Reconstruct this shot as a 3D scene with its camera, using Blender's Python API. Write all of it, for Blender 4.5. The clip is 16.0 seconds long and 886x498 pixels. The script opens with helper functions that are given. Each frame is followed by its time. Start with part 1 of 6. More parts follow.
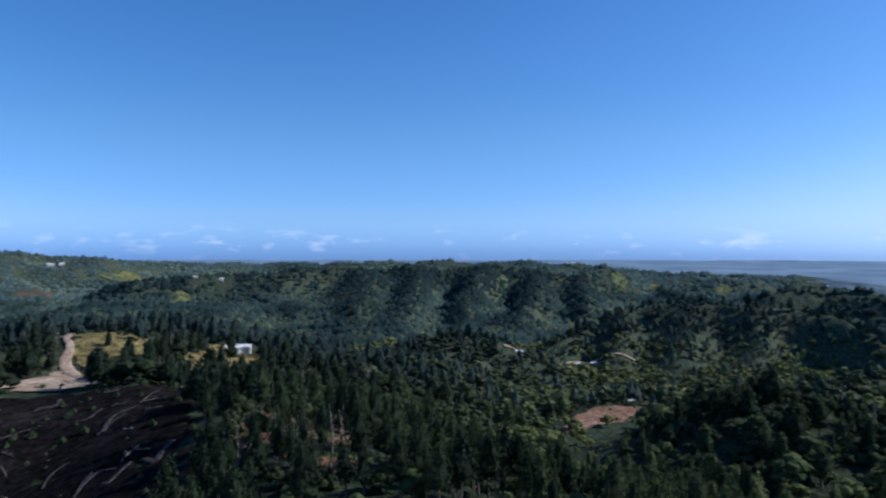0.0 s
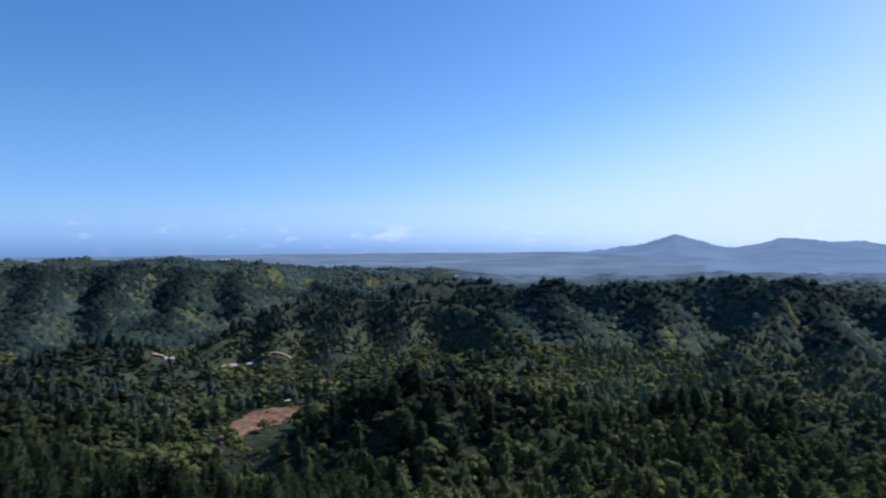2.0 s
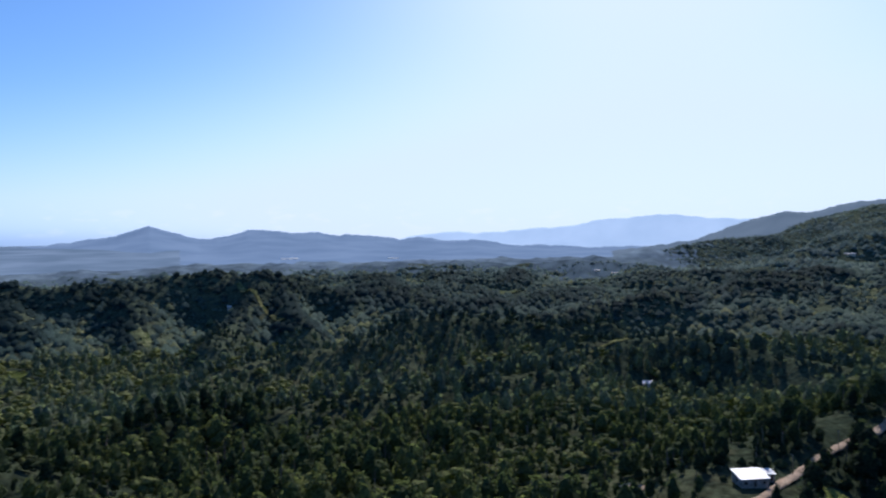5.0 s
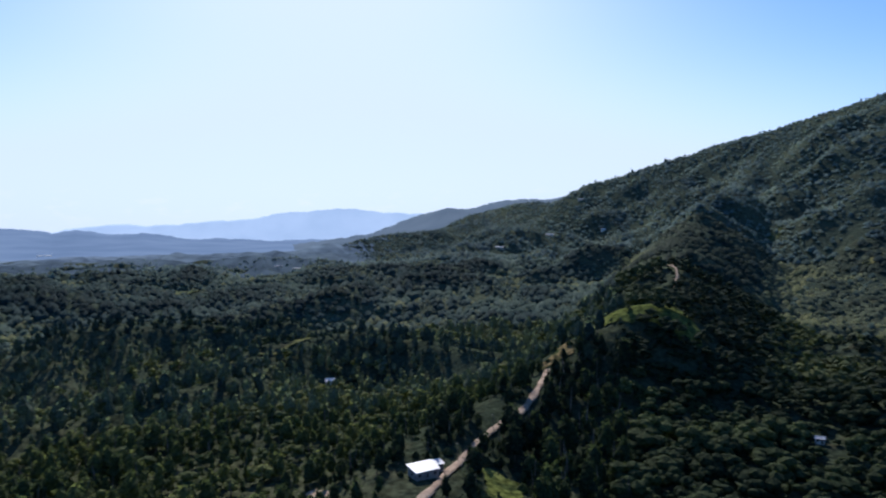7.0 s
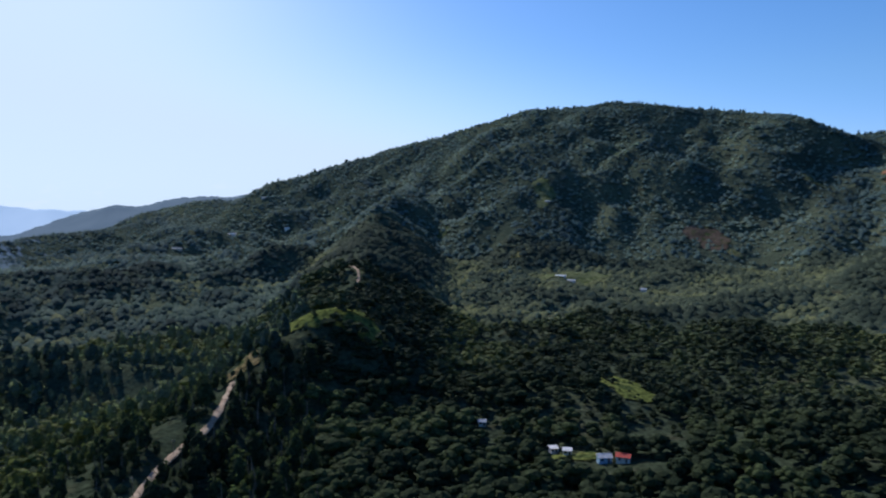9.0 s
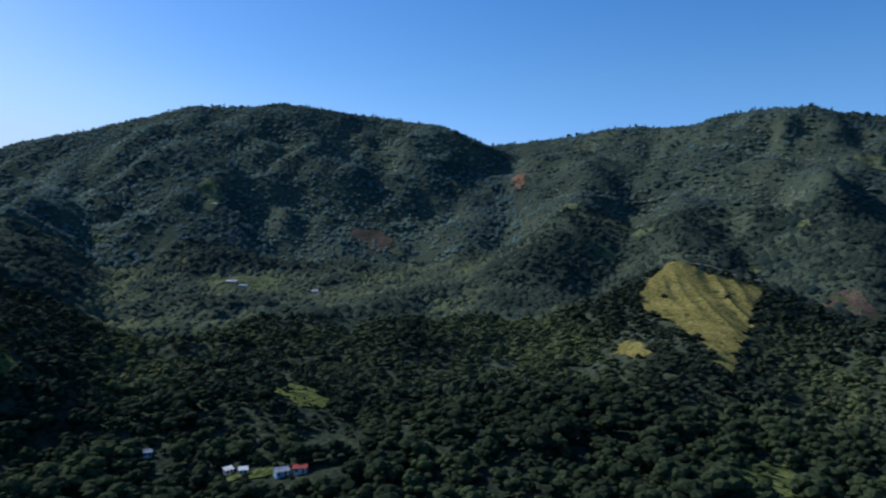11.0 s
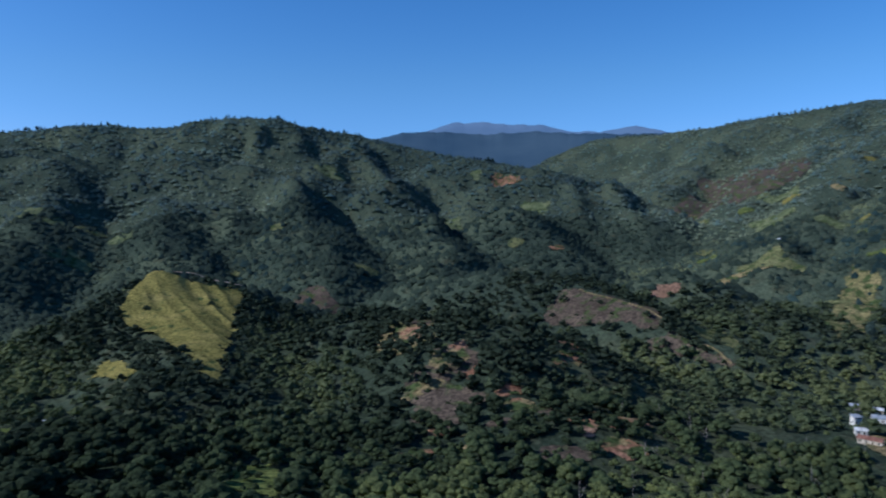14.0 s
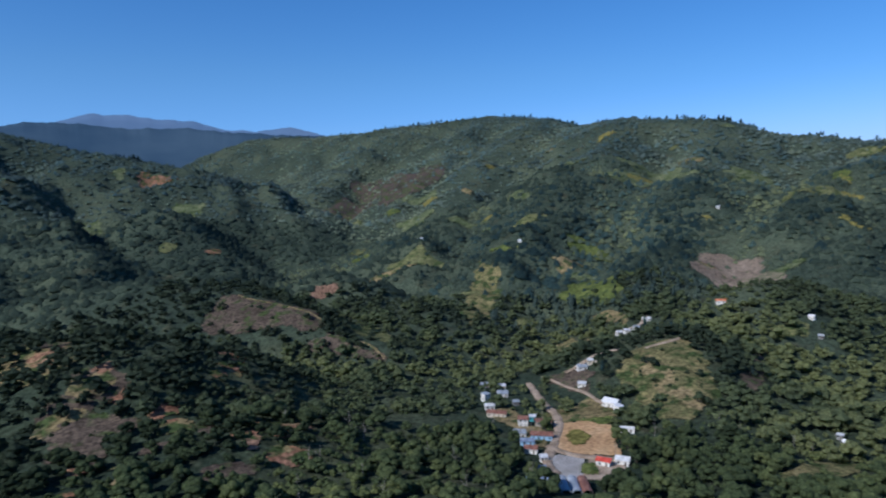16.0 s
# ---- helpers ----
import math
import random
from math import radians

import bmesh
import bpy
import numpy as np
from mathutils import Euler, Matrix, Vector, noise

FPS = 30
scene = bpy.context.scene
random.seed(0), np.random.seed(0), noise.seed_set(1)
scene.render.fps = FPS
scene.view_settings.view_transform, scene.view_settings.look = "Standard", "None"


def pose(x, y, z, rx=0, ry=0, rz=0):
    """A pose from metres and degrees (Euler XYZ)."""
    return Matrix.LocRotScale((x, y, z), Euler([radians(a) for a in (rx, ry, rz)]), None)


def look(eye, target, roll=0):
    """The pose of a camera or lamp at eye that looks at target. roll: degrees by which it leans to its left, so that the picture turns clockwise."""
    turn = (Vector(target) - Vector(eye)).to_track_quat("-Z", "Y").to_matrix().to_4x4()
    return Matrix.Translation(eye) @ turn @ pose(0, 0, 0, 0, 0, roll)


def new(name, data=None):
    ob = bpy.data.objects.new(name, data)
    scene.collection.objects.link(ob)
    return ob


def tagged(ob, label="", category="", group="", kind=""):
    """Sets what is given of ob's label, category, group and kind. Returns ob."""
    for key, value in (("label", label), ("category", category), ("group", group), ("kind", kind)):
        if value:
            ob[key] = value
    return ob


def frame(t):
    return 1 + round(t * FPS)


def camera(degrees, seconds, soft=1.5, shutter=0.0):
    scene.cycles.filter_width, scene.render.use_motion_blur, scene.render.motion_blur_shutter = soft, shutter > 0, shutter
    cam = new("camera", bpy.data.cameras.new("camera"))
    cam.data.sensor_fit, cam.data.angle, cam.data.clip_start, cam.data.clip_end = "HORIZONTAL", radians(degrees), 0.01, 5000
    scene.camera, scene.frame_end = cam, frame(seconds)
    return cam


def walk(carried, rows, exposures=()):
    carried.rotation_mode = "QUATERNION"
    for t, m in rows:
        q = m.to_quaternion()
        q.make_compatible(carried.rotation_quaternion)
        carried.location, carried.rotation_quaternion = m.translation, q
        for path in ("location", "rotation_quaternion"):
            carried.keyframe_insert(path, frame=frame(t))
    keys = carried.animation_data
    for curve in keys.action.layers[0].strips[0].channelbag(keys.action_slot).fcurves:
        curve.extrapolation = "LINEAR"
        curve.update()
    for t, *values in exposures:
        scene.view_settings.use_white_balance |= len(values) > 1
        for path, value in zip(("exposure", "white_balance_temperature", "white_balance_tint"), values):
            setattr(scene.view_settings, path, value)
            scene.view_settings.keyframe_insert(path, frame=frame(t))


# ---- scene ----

cam = camera(64.5, 16.0, soft=2.1, shutter=0.3)
# seconds, eye x, y, z, yaw, pitch, roll: the drone climbs on the spot while it turns to the right
PATH = [
    (0.0, -0.00, -0.01, -0.11, 0.00, 0.70, 0.05),
    (0.5, 0.09, 0.13, 1.32, -7.00, 0.59, -0.12),
    (1.0, 0.19, 0.27, 2.75, -13.71, 0.43, -0.30),
    (1.5, 0.29, 0.41, 4.18, -20.63, 0.23, -0.44),
    (2.0, 0.39, 0.55, 5.62, -27.52, 0.04, -0.55),
    (2.5, 0.83, 0.86, 6.56, -34.36, -0.13, -0.69),
    (3.0, 1.27, 1.16, 7.49, -41.11, -0.30, -0.86),
    (3.5, 1.71, 1.47, 8.43, -48.06, -0.52, -1.04),
    (4.0, 2.15, 1.78, 9.37, -55.01, -0.73, -1.19),
    (6.5, 2.99, 3.22, 19.09, -87.92, -2.25, -0.91),
    (7.0, 3.36, 3.30, 20.73, -94.14, -2.45, -0.88),
    (7.5, 3.74, 3.38, 22.38, -100.54, -2.65, -0.77),
    (8.0, 4.12, 3.45, 24.03, -106.94, -2.81, -0.75),
    (8.5, 4.48, 3.15, 25.42, -113.30, -2.94, -0.76),
    (9.0, 4.84, 2.84, 26.81, -119.50, -3.06, -0.73),
    (11.5, 5.91, 0.98, 34.12, -152.65, -3.53, -0.80),
    (12.0, 6.03, 0.57, 35.63, -159.44, -3.61, -0.71),
    (12.5, 5.90, 0.01, 36.78, -166.21, -3.69, -0.68),
    (13.0, 5.76, -0.55, 37.93, -172.82, -3.75, -0.70),
    (13.5, 5.62, -1.11, 39.08, -179.59, -3.82, -0.62),
    (14.0, 5.49, -1.67, 40.22, -186.39, -3.89, -0.60),
    (14.5, 5.21, -1.88, 41.36, -193.28, -3.96, -0.60),
    (15.0, 4.94, -2.10, 42.50, -199.95, -4.06, -0.59),
    (15.5, 4.66, -2.32, 43.64, -206.94, -4.15, -0.49),
    (16.0, 4.39, -2.54, 44.78, -213.73, -4.14, -0.40),
]
EXPOSURES = [(0.0, 0.3, 5300.0, 15.0), (2.0, 0.38, 5600.0, 17.0), (4.0, 0.4, 5700.0, 18.0), (7.0, 0.40, 5700.0, 18.0), (8.0, 0.42, 5700.0, 18.0), (8.5, 0.5, 6000.0, 40.0), (9.0, 0.27, 5600.0, 15.0), (11.0, 0.1, 5200.0, 12.0), (12.0, 0.07, 5100.0, 12.0), (14.0, 0.07, 5000.0, 12.0), (16.0, 0.08, 5150.0, 13.0)]
walk(cam, [(t, pose(x, y, z, 90 + p, 0, w) @ pose(0, 0, 0, 0, 0, r)) for t, x, y, z, w, p, r in PATH], EXPOSURES)

# ---- terrain: crest lines over a valley floor; azimuth in degrees clockwise from +y, distance and height in metres ----
def hash2(i, j, seed):
    h = (i.astype(np.int64) * 374761393 + j.astype(np.int64) * 668265263 + seed * 1442695041) & 0x7FFFFFFF
    h = ((h ^ (h >> 13)) * 1274126177) & 0x7FFFFFFF
    return ((h ^ (h >> 16)) & 0xFFFFFF) / float(0xFFFFFF)


def vnoise(x, y, size, seed):
    """Smooth value noise, -1 to 1."""
    u, v = x / size, y / size
    i, j = np.floor(u), np.floor(v)
    a, b = u - i, v - j
    a, b = a * a * (3 - 2 * a), b * b * (3 - 2 * b)
    n = (hash2(i, j, seed) * (1 - a) + hash2(i + 1, j, seed) * a) * (1 - b) + (hash2(i, j + 1, seed) * (1 - a) + hash2(i + 1, j + 1, seed) * a) * b
    return 2 * n - 1


def polar(az, d):
    return d * np.sin(np.radians(az)), d * np.cos(np.radians(az))


# (soft crest width, fall, [(azimuth, distance, crest height), ...])
RIDGES = [
    (40, 0.24, [(312, 420, -44), (325, 420, -52), (331, 460, -50), (335, 470, -47), (339, 490, -57), (344, 505, -66), (350, 600, -90)]),
    (22, 0.42, [(333.5, 392, -61), (341, 300, -57), (349, 225, -55), (0, 165, -60), (25, 110, -64)]),
    (22, 0.72, [(92, 262, -79), (100, 330, -77), (104, 410, -70), (107, 455, -52), (109.8, 485, -38), (111, 560, -42), (111.5, 640, -36), (112, 950, -28), (114, 1500, 10), (117, 2000, 90), (119, 2550, 260)]),
    (40, 0.30, [(104, 410, -80), (118, 420, -90), (129, 430, -84)]),
    (40, 0.28, [(140, 330, -84), (150, 325, -74), (157, 380, -80), (163, 275, -76), (172, 250, -84)]),
    # the high mountain to the south-east and its shoulder
    (60, 0.55, [(102.5, 2700, 70), (104.6, 2600, 92), (106.7, 2600, 143), (111, 2600, 196), (115.7, 2600, 252), (123, 2500, 328), (126.6, 2450, 361),
                (133.7, 2400, 371), (140.3, 2400, 339), (145.3, 2300, 295), (148.9, 2400, 236)]),
    (60, 0.48, [(148.9, 2400, 236), (152, 2400, 236), (160, 2200, 258), (164, 2200, 249), (170, 2100, 280), (173, 2100, 277), (178.4, 2150, 238), (184, 2050, 190),
                (189.3, 1900, 149), (193.7, 1800, 119), (198, 1700, 66), (202, 1560, 0)]),
    (60, 0.48, [(199, 3500, 330), (205.7, 3200, 324), (211, 2900, 337), (217.6, 2900, 373), (222, 2600, 324), (225.2, 2400, 276), (228.6, 2000, 257), (234.8, 1900, 230),
                (237.6, 1900, 197), (245.4, 1900, 165), (256, 1900, 150), (280, 2000, 120)]),
    # spurs that come down towards the valley
    (45, 0.5, [(126.6, 2400, 350), (126, 2050, 190), (126, 1750, 60), (128, 1450, -40)]),
    (45, 0.5, [(133.7, 2380, 365), (136, 2050, 200), (138, 1800, 60), (140, 1600, -45)]),
    (45, 0.5, [(142, 2350, 325), (145, 2000, 150), (148, 1750, 30), (150, 1500, -55)]),
    (45, 0.5, [(115.7, 2580, 248), (117, 2200, 130), (119, 1800, 20)]),
    (40, 0.5, [(160, 2180, 252), (158, 1850, 120), (156, 1500, 10), (153, 1200, -60)]),
    (40, 0.5, [(165, 2150, 245), (164, 1800, 105), (165, 1450, -5), (167, 1150, -55)]),
    (40, 0.5, [(171, 2060, 275), (172, 1750, 130), (174, 1450, 25), (177, 1100, -50)]),
    (40, 0.5, [(178.4, 2100, 232), (181, 1800, 120), (184, 1450, 10), (187, 1150, -52)]),
    (40, 0.5, [(189.3, 1880, 145), (190, 1550, 45), (193, 1250, -35)]),
    (45, 0.45, [(211, 2880, 330), (207, 2500, 190), (204, 2100, 60), (204, 1800, -30)]),
    (45, 0.45, [(217.6, 2850, 365), (214, 2300, 190), (210, 1800, 30), (208, 1500, -45)]),
    (45, 0.42, [(222, 2550, 318), (219, 1950, 140), (215, 1450, 20), (211, 1050, -52)]),
    (45, 0.42, [(228.6, 1980, 250), (226, 1550, 110), (222, 1150, -5), (218, 880, -58)]),
    (45, 0.42, [(234.8, 1880, 224), (234, 1450, 80), (232, 1100, -25), (231, 760, -64), (230, 560, -72), (228, 465, -84)]),
    (45, 0.42, [(245.4, 1880, 160), (243, 1350, 50), (240, 950, -35), (238, 700, -72)]),
    # low hills in the valley
    (22, 0.34, [(185, 980, -64), (190, 870, -66), (195.6, 825, -61), (197, 815, -60), (199.6, 780, -65), (203, 735, -70), (206.6, 655, -92), (209, 630, -98)]),
    (40, 0.30, [(181, 660, -72), (184, 620, -68), (187.4, 545, -62), (189, 460, -80), (196, 370, -92)]),
    (18, 0.30, [(160, 760, -82), (160.9, 775, -70), (162, 805, -52), (163.3, 845, -38), (165.2, 857, -42), (167.1, 862, -51), (170.3, 866, -64), (172.5, 880, -84)]),
    (40, 0.22, [(166.2, 850, -56), (166.9, 700, -75), (167.1, 515, -92)]),
    (16, 0.34, [(202, 870, -78), (203.4, 875, -62), (204.6, 880, -60), (206, 880, -76)]),
    (35, 0.25, [(208, 860, -66), (213, 840, -66), (216, 780, -76)]),
    # pine hills and valleys to the north and east
    (16, 0.30, [(8.5, 720, -100), (9.5, 740, -92), (12.2, 800, -76), (14.5, 820, -62), (16.7, 830, -55), (19.5, 840, -51), (22.7, 840, -51), (25.9, 840, -55), (28.7, 820, -61), (30.9, 780, -76), (33, 740, -98)]),
    (12, 0.30, [(14.5, 810, -66), (15.2, 700, -104)]),
    (12, 0.30, [(19.5, 830, -54), (19.3, 690, -104)]),
    (12, 0.30, [(24, 830, -55), (23.2, 700, -104)]),
    (14, 0.30, [(356.5, 600, -98), (358.5, 620, -80), (1, 640, -78), (3.4, 640, -80), (5.6, 620, -88), (8, 600, -104)]),
    (18, 0.30, [(25, 1150, -63), (28.7, 1200, -58), (32.2, 1200, -61), (35.3, 1150, -60), (39.1, 1100, -58), (43.1, 1100, -55), (47, 1110, -54), (50, 1100, -53), (52.3, 1055, -39), (53.6, 1050, -36), (55.3, 1050, -44),
                (57.5, 1050, -66), (60.4, 1050, -83)]),
    (12, 0.30, [(36, 1130, -62), (37.5, 950, -96)]),
    (12, 0.30, [(43, 1090, -57), (44, 900, -98)]),
    (12, 0.34, [(53.6, 1040, -40), (52, 900, -84), (50, 800, -102)]),
    (12, 0.34, [(55, 1040, -46), (57, 880, -90)]),
    (14, 0.30, [(24.7, 480, -95), (26.8, 540, -96), (29.5, 600, -96), (32.6, 640, -96), (36.2, 660, -108)]),
    (14, 0.30, [(46.3, 480, -101), (50.8, 600, -101), (55.2, 660, -100), (59.1, 700, -99), (61.5, 722, -92), (64.3, 742, -82), (67.4, 745, -80), (70, 745, -82), (74, 770, -88), (78, 740, -95), (81.2, 760, -90)]),
    (12, 0.34, [(64.3, 735, -84), (64.8, 620, -112)]),
    (12, 0.34, [(68.5, 740, -82), (69.2, 620, -112)]),
    (12, 0.34, [(74, 765, -90), (75, 640, -110)]),
    (18, 0.30, [(9.8, 400, -101), (11, 430, -98), (12.5, 450, -97), (15.5, 460, -100)]),
    (18, 0.46, [(21, 300, -74), (23.9, 320, -64), (28.2, 330, -67), (31.7, 330, -70), (34.8, 320, -77), (37.1, 300, -84)]),
    (16, 0.85, [(44, 400, -92), (47.2, 420, -87), (53.5, 440, -89), (59.5, 470, -91), (65, 470, -96), (69.4, 470, -92), (74.5, 500, -90), (79, 620, -92), (86.4, 680, -92), (92.9, 620, -90), (98, 560, -88)]),
    (20, 0.26, [(76, 900, -98), (80, 950, -92), (84.6, 1000, -84), (87.5, 1100, -74), (92, 1150, -74), (97.6, 1250, -80), (104.2, 1400, -58), (109.5, 1600, -27)]),
    (60, 0.22, [(83.9, 1500, -92), (90.8, 1600, -84), (97, 1800, -60), (103, 2100, -10)]),
    (40, 0.34, [(102.5, 2700, 70), (101, 2850, 84), (99.5, 2950, 70), (97.5, 2850, 32), (95.5, 2700, -10), (88.6, 2300, -52), (81.7, 1950, -86)]),
    (14, 0.30, [(336, 1450, -50), (346, 1500, -42), (351.8, 1500, -35), (355.5, 1500, -26), (359.4, 1500, -23), (2, 1500, -20), (3.9, 1500, -12), (6, 1500, -20), (7.8, 1500, -21), (13.1, 1600, -31), (17.7, 1700, -44), (21.4, 1700, -54), (26, 1750, -58)]),
    (12, 0.28, [(354, 1480, -34), (353, 1230, -66), (352.5, 1000, -98)]),
    (12, 0.28, [(359, 1480, -26), (357.8, 1250, -60), (355.4, 980, -100)]),
    (12, 0.28, [(3.9, 1490, -14), (2.5, 1250, -58), (0.5, 960, -102)]),
    (12, 0.28, [(7.8, 1490, -24), (7.2, 1250, -62), (6.0, 980, -102)]),
    (12, 0.28, [(11, 1560, -28), (11.2, 1300, -64), (11.5, 1050, -98)]),
    (12, 0.28, [(17, 1680, -45), (19, 1400, -74), (22, 1150, -92)]),
    (90, 0.20, [(318, 2100, 16), (327.9, 2200, 4), (333, 2100, -20), (345.6, 2600, -30), (352.9, 2000, -30), (4.4, 2200, -20), (10, 1800, -34), (18, 1900, -42), (26, 2000, -48)]),
]
# levelled ground: (azimuth, distance, radius, height)
FLATS = [(222, 430, 75, -99), (225, 370, 45, -97), (332, 390, 30, -62), (91.5, 268, 18, -79), (218, 495, 45, -102)]
# smooth slopes: (azimuth, distance, radius)
CALM = [(166.5, 700, 210), (166.5, 850, 150), (201, 710, 140), (231, 560, 110), (223, 520, 130)]
FLOOR_D = [0, 80, 200, 300, 400, 600, 800, 1200, 1700, 2200, 3000, 5200]
FLOOR_NORTH = [-62, -64, -82, -94, -100, -114, -116, -98, -84, -92, -112, -112]
FLOOR_SOUTH = [-62, -66, -82, -91, -98, -112, -114, -104, -78, -30, 30, 60]


def height(x, y):
    d, az = np.hypot(x, y), np.degrees(np.arctan2(x, y)) % 360
    south = np.clip((az - 92) / 35, 0, 1) * np.clip((300 - az) / 40, 0, 1)
    south = south * south * (3 - 2 * south)
    z = np.interp(d, FLOOR_D, FLOOR_NORTH) * (1 - south) + np.interp(d, FLOOR_D, FLOOR_SOUTH) * south
    # deeper hollows between the pine ridges to the east
    z = z - 9 * np.clip((az - 38) / 8, 0, 1) * np.clip((97 - az) / 8, 0, 1) * np.clip((d - 470) / 90, 0, 1) * np.clip((1050 - d) / 150, 0, 1)
    wx, wy = x + 22 * vnoise(x, y, 170, 5), y + 22 * vnoise(x, y, 170, 6)
    near = np.full(x.shape, 1e4)
    for width, fall, crest in RIDGES:
        best = np.full(x.shape, -1e4)
        steep = fall * (3.3 if crest[0][0] < 103 and 470 < crest[0][1] < 1900 else 1.7 if crest[0][2] < -10 and crest[0][1] > 480 else 1.1)
        for (a0, d0, z0), (a1, d1, z1) in zip(crest, crest[1:]):
            (px, py), (qx, qy) = polar(a0, d0), polar(a1, d1)
            ex, ey = qx - px, qy - py
            f = np.clip(((wx - px) * ex + (wy - py) * ey) / (ex * ex + ey * ey), 0, 1)
            q = np.hypot(wx - px - f * ex, wy - py - f * ey)
            near = np.minimum(near, q + (0 if max(z0, z1) > 140 and len(crest) > 4 else 1e4))
            best = np.maximum(best, z0 + f * (z1 - z0) - steep * (np.sqrt(q * q + width * width) - width))
        k = 5.0
        z = k * np.logaddexp(z / k, best / k) - 0.0
    rough = (0.3 + 0.5 * np.clip((d - 880) / 250, 0, 1) * np.clip((2600 - d) / 500, 0, 1) * (1 - south) * np.where((az > 40) & (az < 104), 2.0, 1.0) + 0.7 * south) * np.clip((d - 240) / 400, 0, 1) * (1 - 0.85 * np.exp(-((near / 130) ** 2)))
    for az0, d0, radius in CALM:
        px, py = polar(az0, d0)
        rough = rough * (1 - 0.9 * np.exp(-(((x - px) ** 2 + (y - py) ** 2) / radius ** 2)))
    high = np.clip((z + 70) / 120, 0, 1)
    ux, uy = x + 40 * vnoise(x, y, 210, 21), y + 40 * vnoise(x, y, 210, 22)
    gully = 1 - np.sqrt(vnoise(ux + 3000, uy, 250, 11) ** 2 + 0.02) * 2.2
    fine = 1 - np.sqrt(vnoise(ux, uy + 500, 105, 12) ** 2 + 0.02) * 2.2
    rib = 1 - np.sqrt(vnoise(ux + 900, uy + 1700, 52, 15) ** 2 + 0.02) * 2.2
    z = z + rough * (gully * (13 + 12 * high) + fine * (9 + 9 * high) + rib * (5 + 4 * high)) + 1.6 * vnoise(x, y, 45, 13) + 0.6 * vnoise(x, y, 18, 14)
    for az0, d0, radius, level in FLATS:
        px, py = polar(az0, d0)
        f = np.clip(1.6 - np.hypot(x - px, y - py) / radius, 0, 1)
        z = z + (level + 0.25 * (z - level) - z) * f * f * (3 - 2 * f)
    return z


# the ground's own grid, finer towards the middle; everything else stands on it
RADII = np.concatenate([[0.0], np.geomspace(12, 150, 30), np.geomspace(150, 3500, 236)[1:], np.geomspace(3500, 5100, 16)[1:]])
N_AZ, N_D = 760, len(RADII)
GRID_AZ = np.arange(N_AZ) * 360.0 / N_AZ
_gx, _gy = RADII[:, None] * np.sin(np.radians(GRID_AZ))[None], RADII[:, None] * np.cos(np.radians(GRID_AZ))[None]
GRID_Z = height(_gx, _gy)


def ground_z(x, y):
    """Height of the ground's mesh under points."""
    x, y = np.asarray(x, float), np.asarray(y, float)
    d, az = np.hypot(x, y), np.degrees(np.arctan2(x, y)) % 360
    i = np.clip(np.searchsorted(RADII, d) - 1, 0, N_D - 2)
    a = np.clip((d - RADII[i]) / (RADII[i + 1] - RADII[i]), 0, 1)
    u = az * N_AZ / 360.0
    j = np.floor(u).astype(int)
    b = u - j
    j0, j1 = j % N_AZ, (j + 1) % N_AZ
    return (GRID_Z[i, j0] * (1 - b) + GRID_Z[i, j1] * b) * (1 - a) + (GRID_Z[i + 1, j0] * (1 - b) + GRID_Z[i + 1, j1] * b) * a

# ---- world, sun ----
SUN_AZ, SUN_EL = 86.0, 36.0
world = bpy.data.worlds.new("sky")
scene.world = world
world.use_nodes = True
wn = world.node_tree.nodes
wn.clear()
wl = world.node_tree.links
sky = wn.new("ShaderNodeTexSky")
sky.sky_type, sky.sun_disc = "NISHITA", False
sky.sun_elevation, sky.sun_rotation = radians(SUN_EL), radians(SUN_AZ)
sky.altitude, sky.air_density, sky.dust_density, sky.ozone_density = 600, 1.0, 1.1, 4.0
bg = wn.new("ShaderNodeBackground")
bg.inputs["Strength"].default_value = 0.1
deep = wn.new("ShaderNodeHueSaturation")
deep.inputs["Saturation"].default_value = 1.2
wl.new(sky.outputs[0], deep.inputs["Color"])
# small fair-weather clouds low over the horizon
wc = wn.new("ShaderNodeTexCoord")
sep = wn.new("ShaderNodeSeparateXYZ")
wl.new(wc.outputs["Generated"], sep.inputs[0])
stretch = wn.new("ShaderNodeMapping")
stretch.inputs["Scale"].default_value = (16, 16, 46)
wl.new(wc.outputs["Generated"], stretch.inputs["Vector"])
puffs = wn.new("ShaderNodeTexNoise")
puffs.inputs["Scale"].default_value, puffs.inputs["Detail"].default_value = 1.6, 5.0
wl.new(stretch.outputs[0], puffs.inputs["Vector"])
edge = wn.new("ShaderNodeMapRange")
for k, v in zip(("From Min", "From Max", "To Min", "To Max"), (0.55, 0.70, 0.0, 0.4)):
    edge.inputs[k].default_value = v
wl.new(puffs.outputs[0], edge.inputs["Value"])
low = wn.new("ShaderNodeValToRGB")
low.color_ramp.elements[0].position, low.color_ramp.elements[0].color = 0.004, (0.25, 0.25, 0.25, 1)
low.color_ramp.elements[1].position, low.color_ramp.elements[1].color = 0.05, (0, 0, 0, 1)
e = low.color_ramp.elements.new(0.020)
e.color = (1, 1, 1, 1)
wl.new(sep.outputs["Z"], low.inputs["Fac"])
amount = wn.new("ShaderNodeMath")
amount.operation = "MULTIPLY"
wl.new(edge.outputs[0], amount.inputs[0])
wl.new(low.outputs[0], amount.inputs[1])
cloud = wn.new("ShaderNodeMix")
cloud.data_type = "RGBA"
cloud.inputs[7].default_value = (7.0, 7.2, 7.6, 1)
wl.new(amount.outputs[0], cloud.inputs[0])
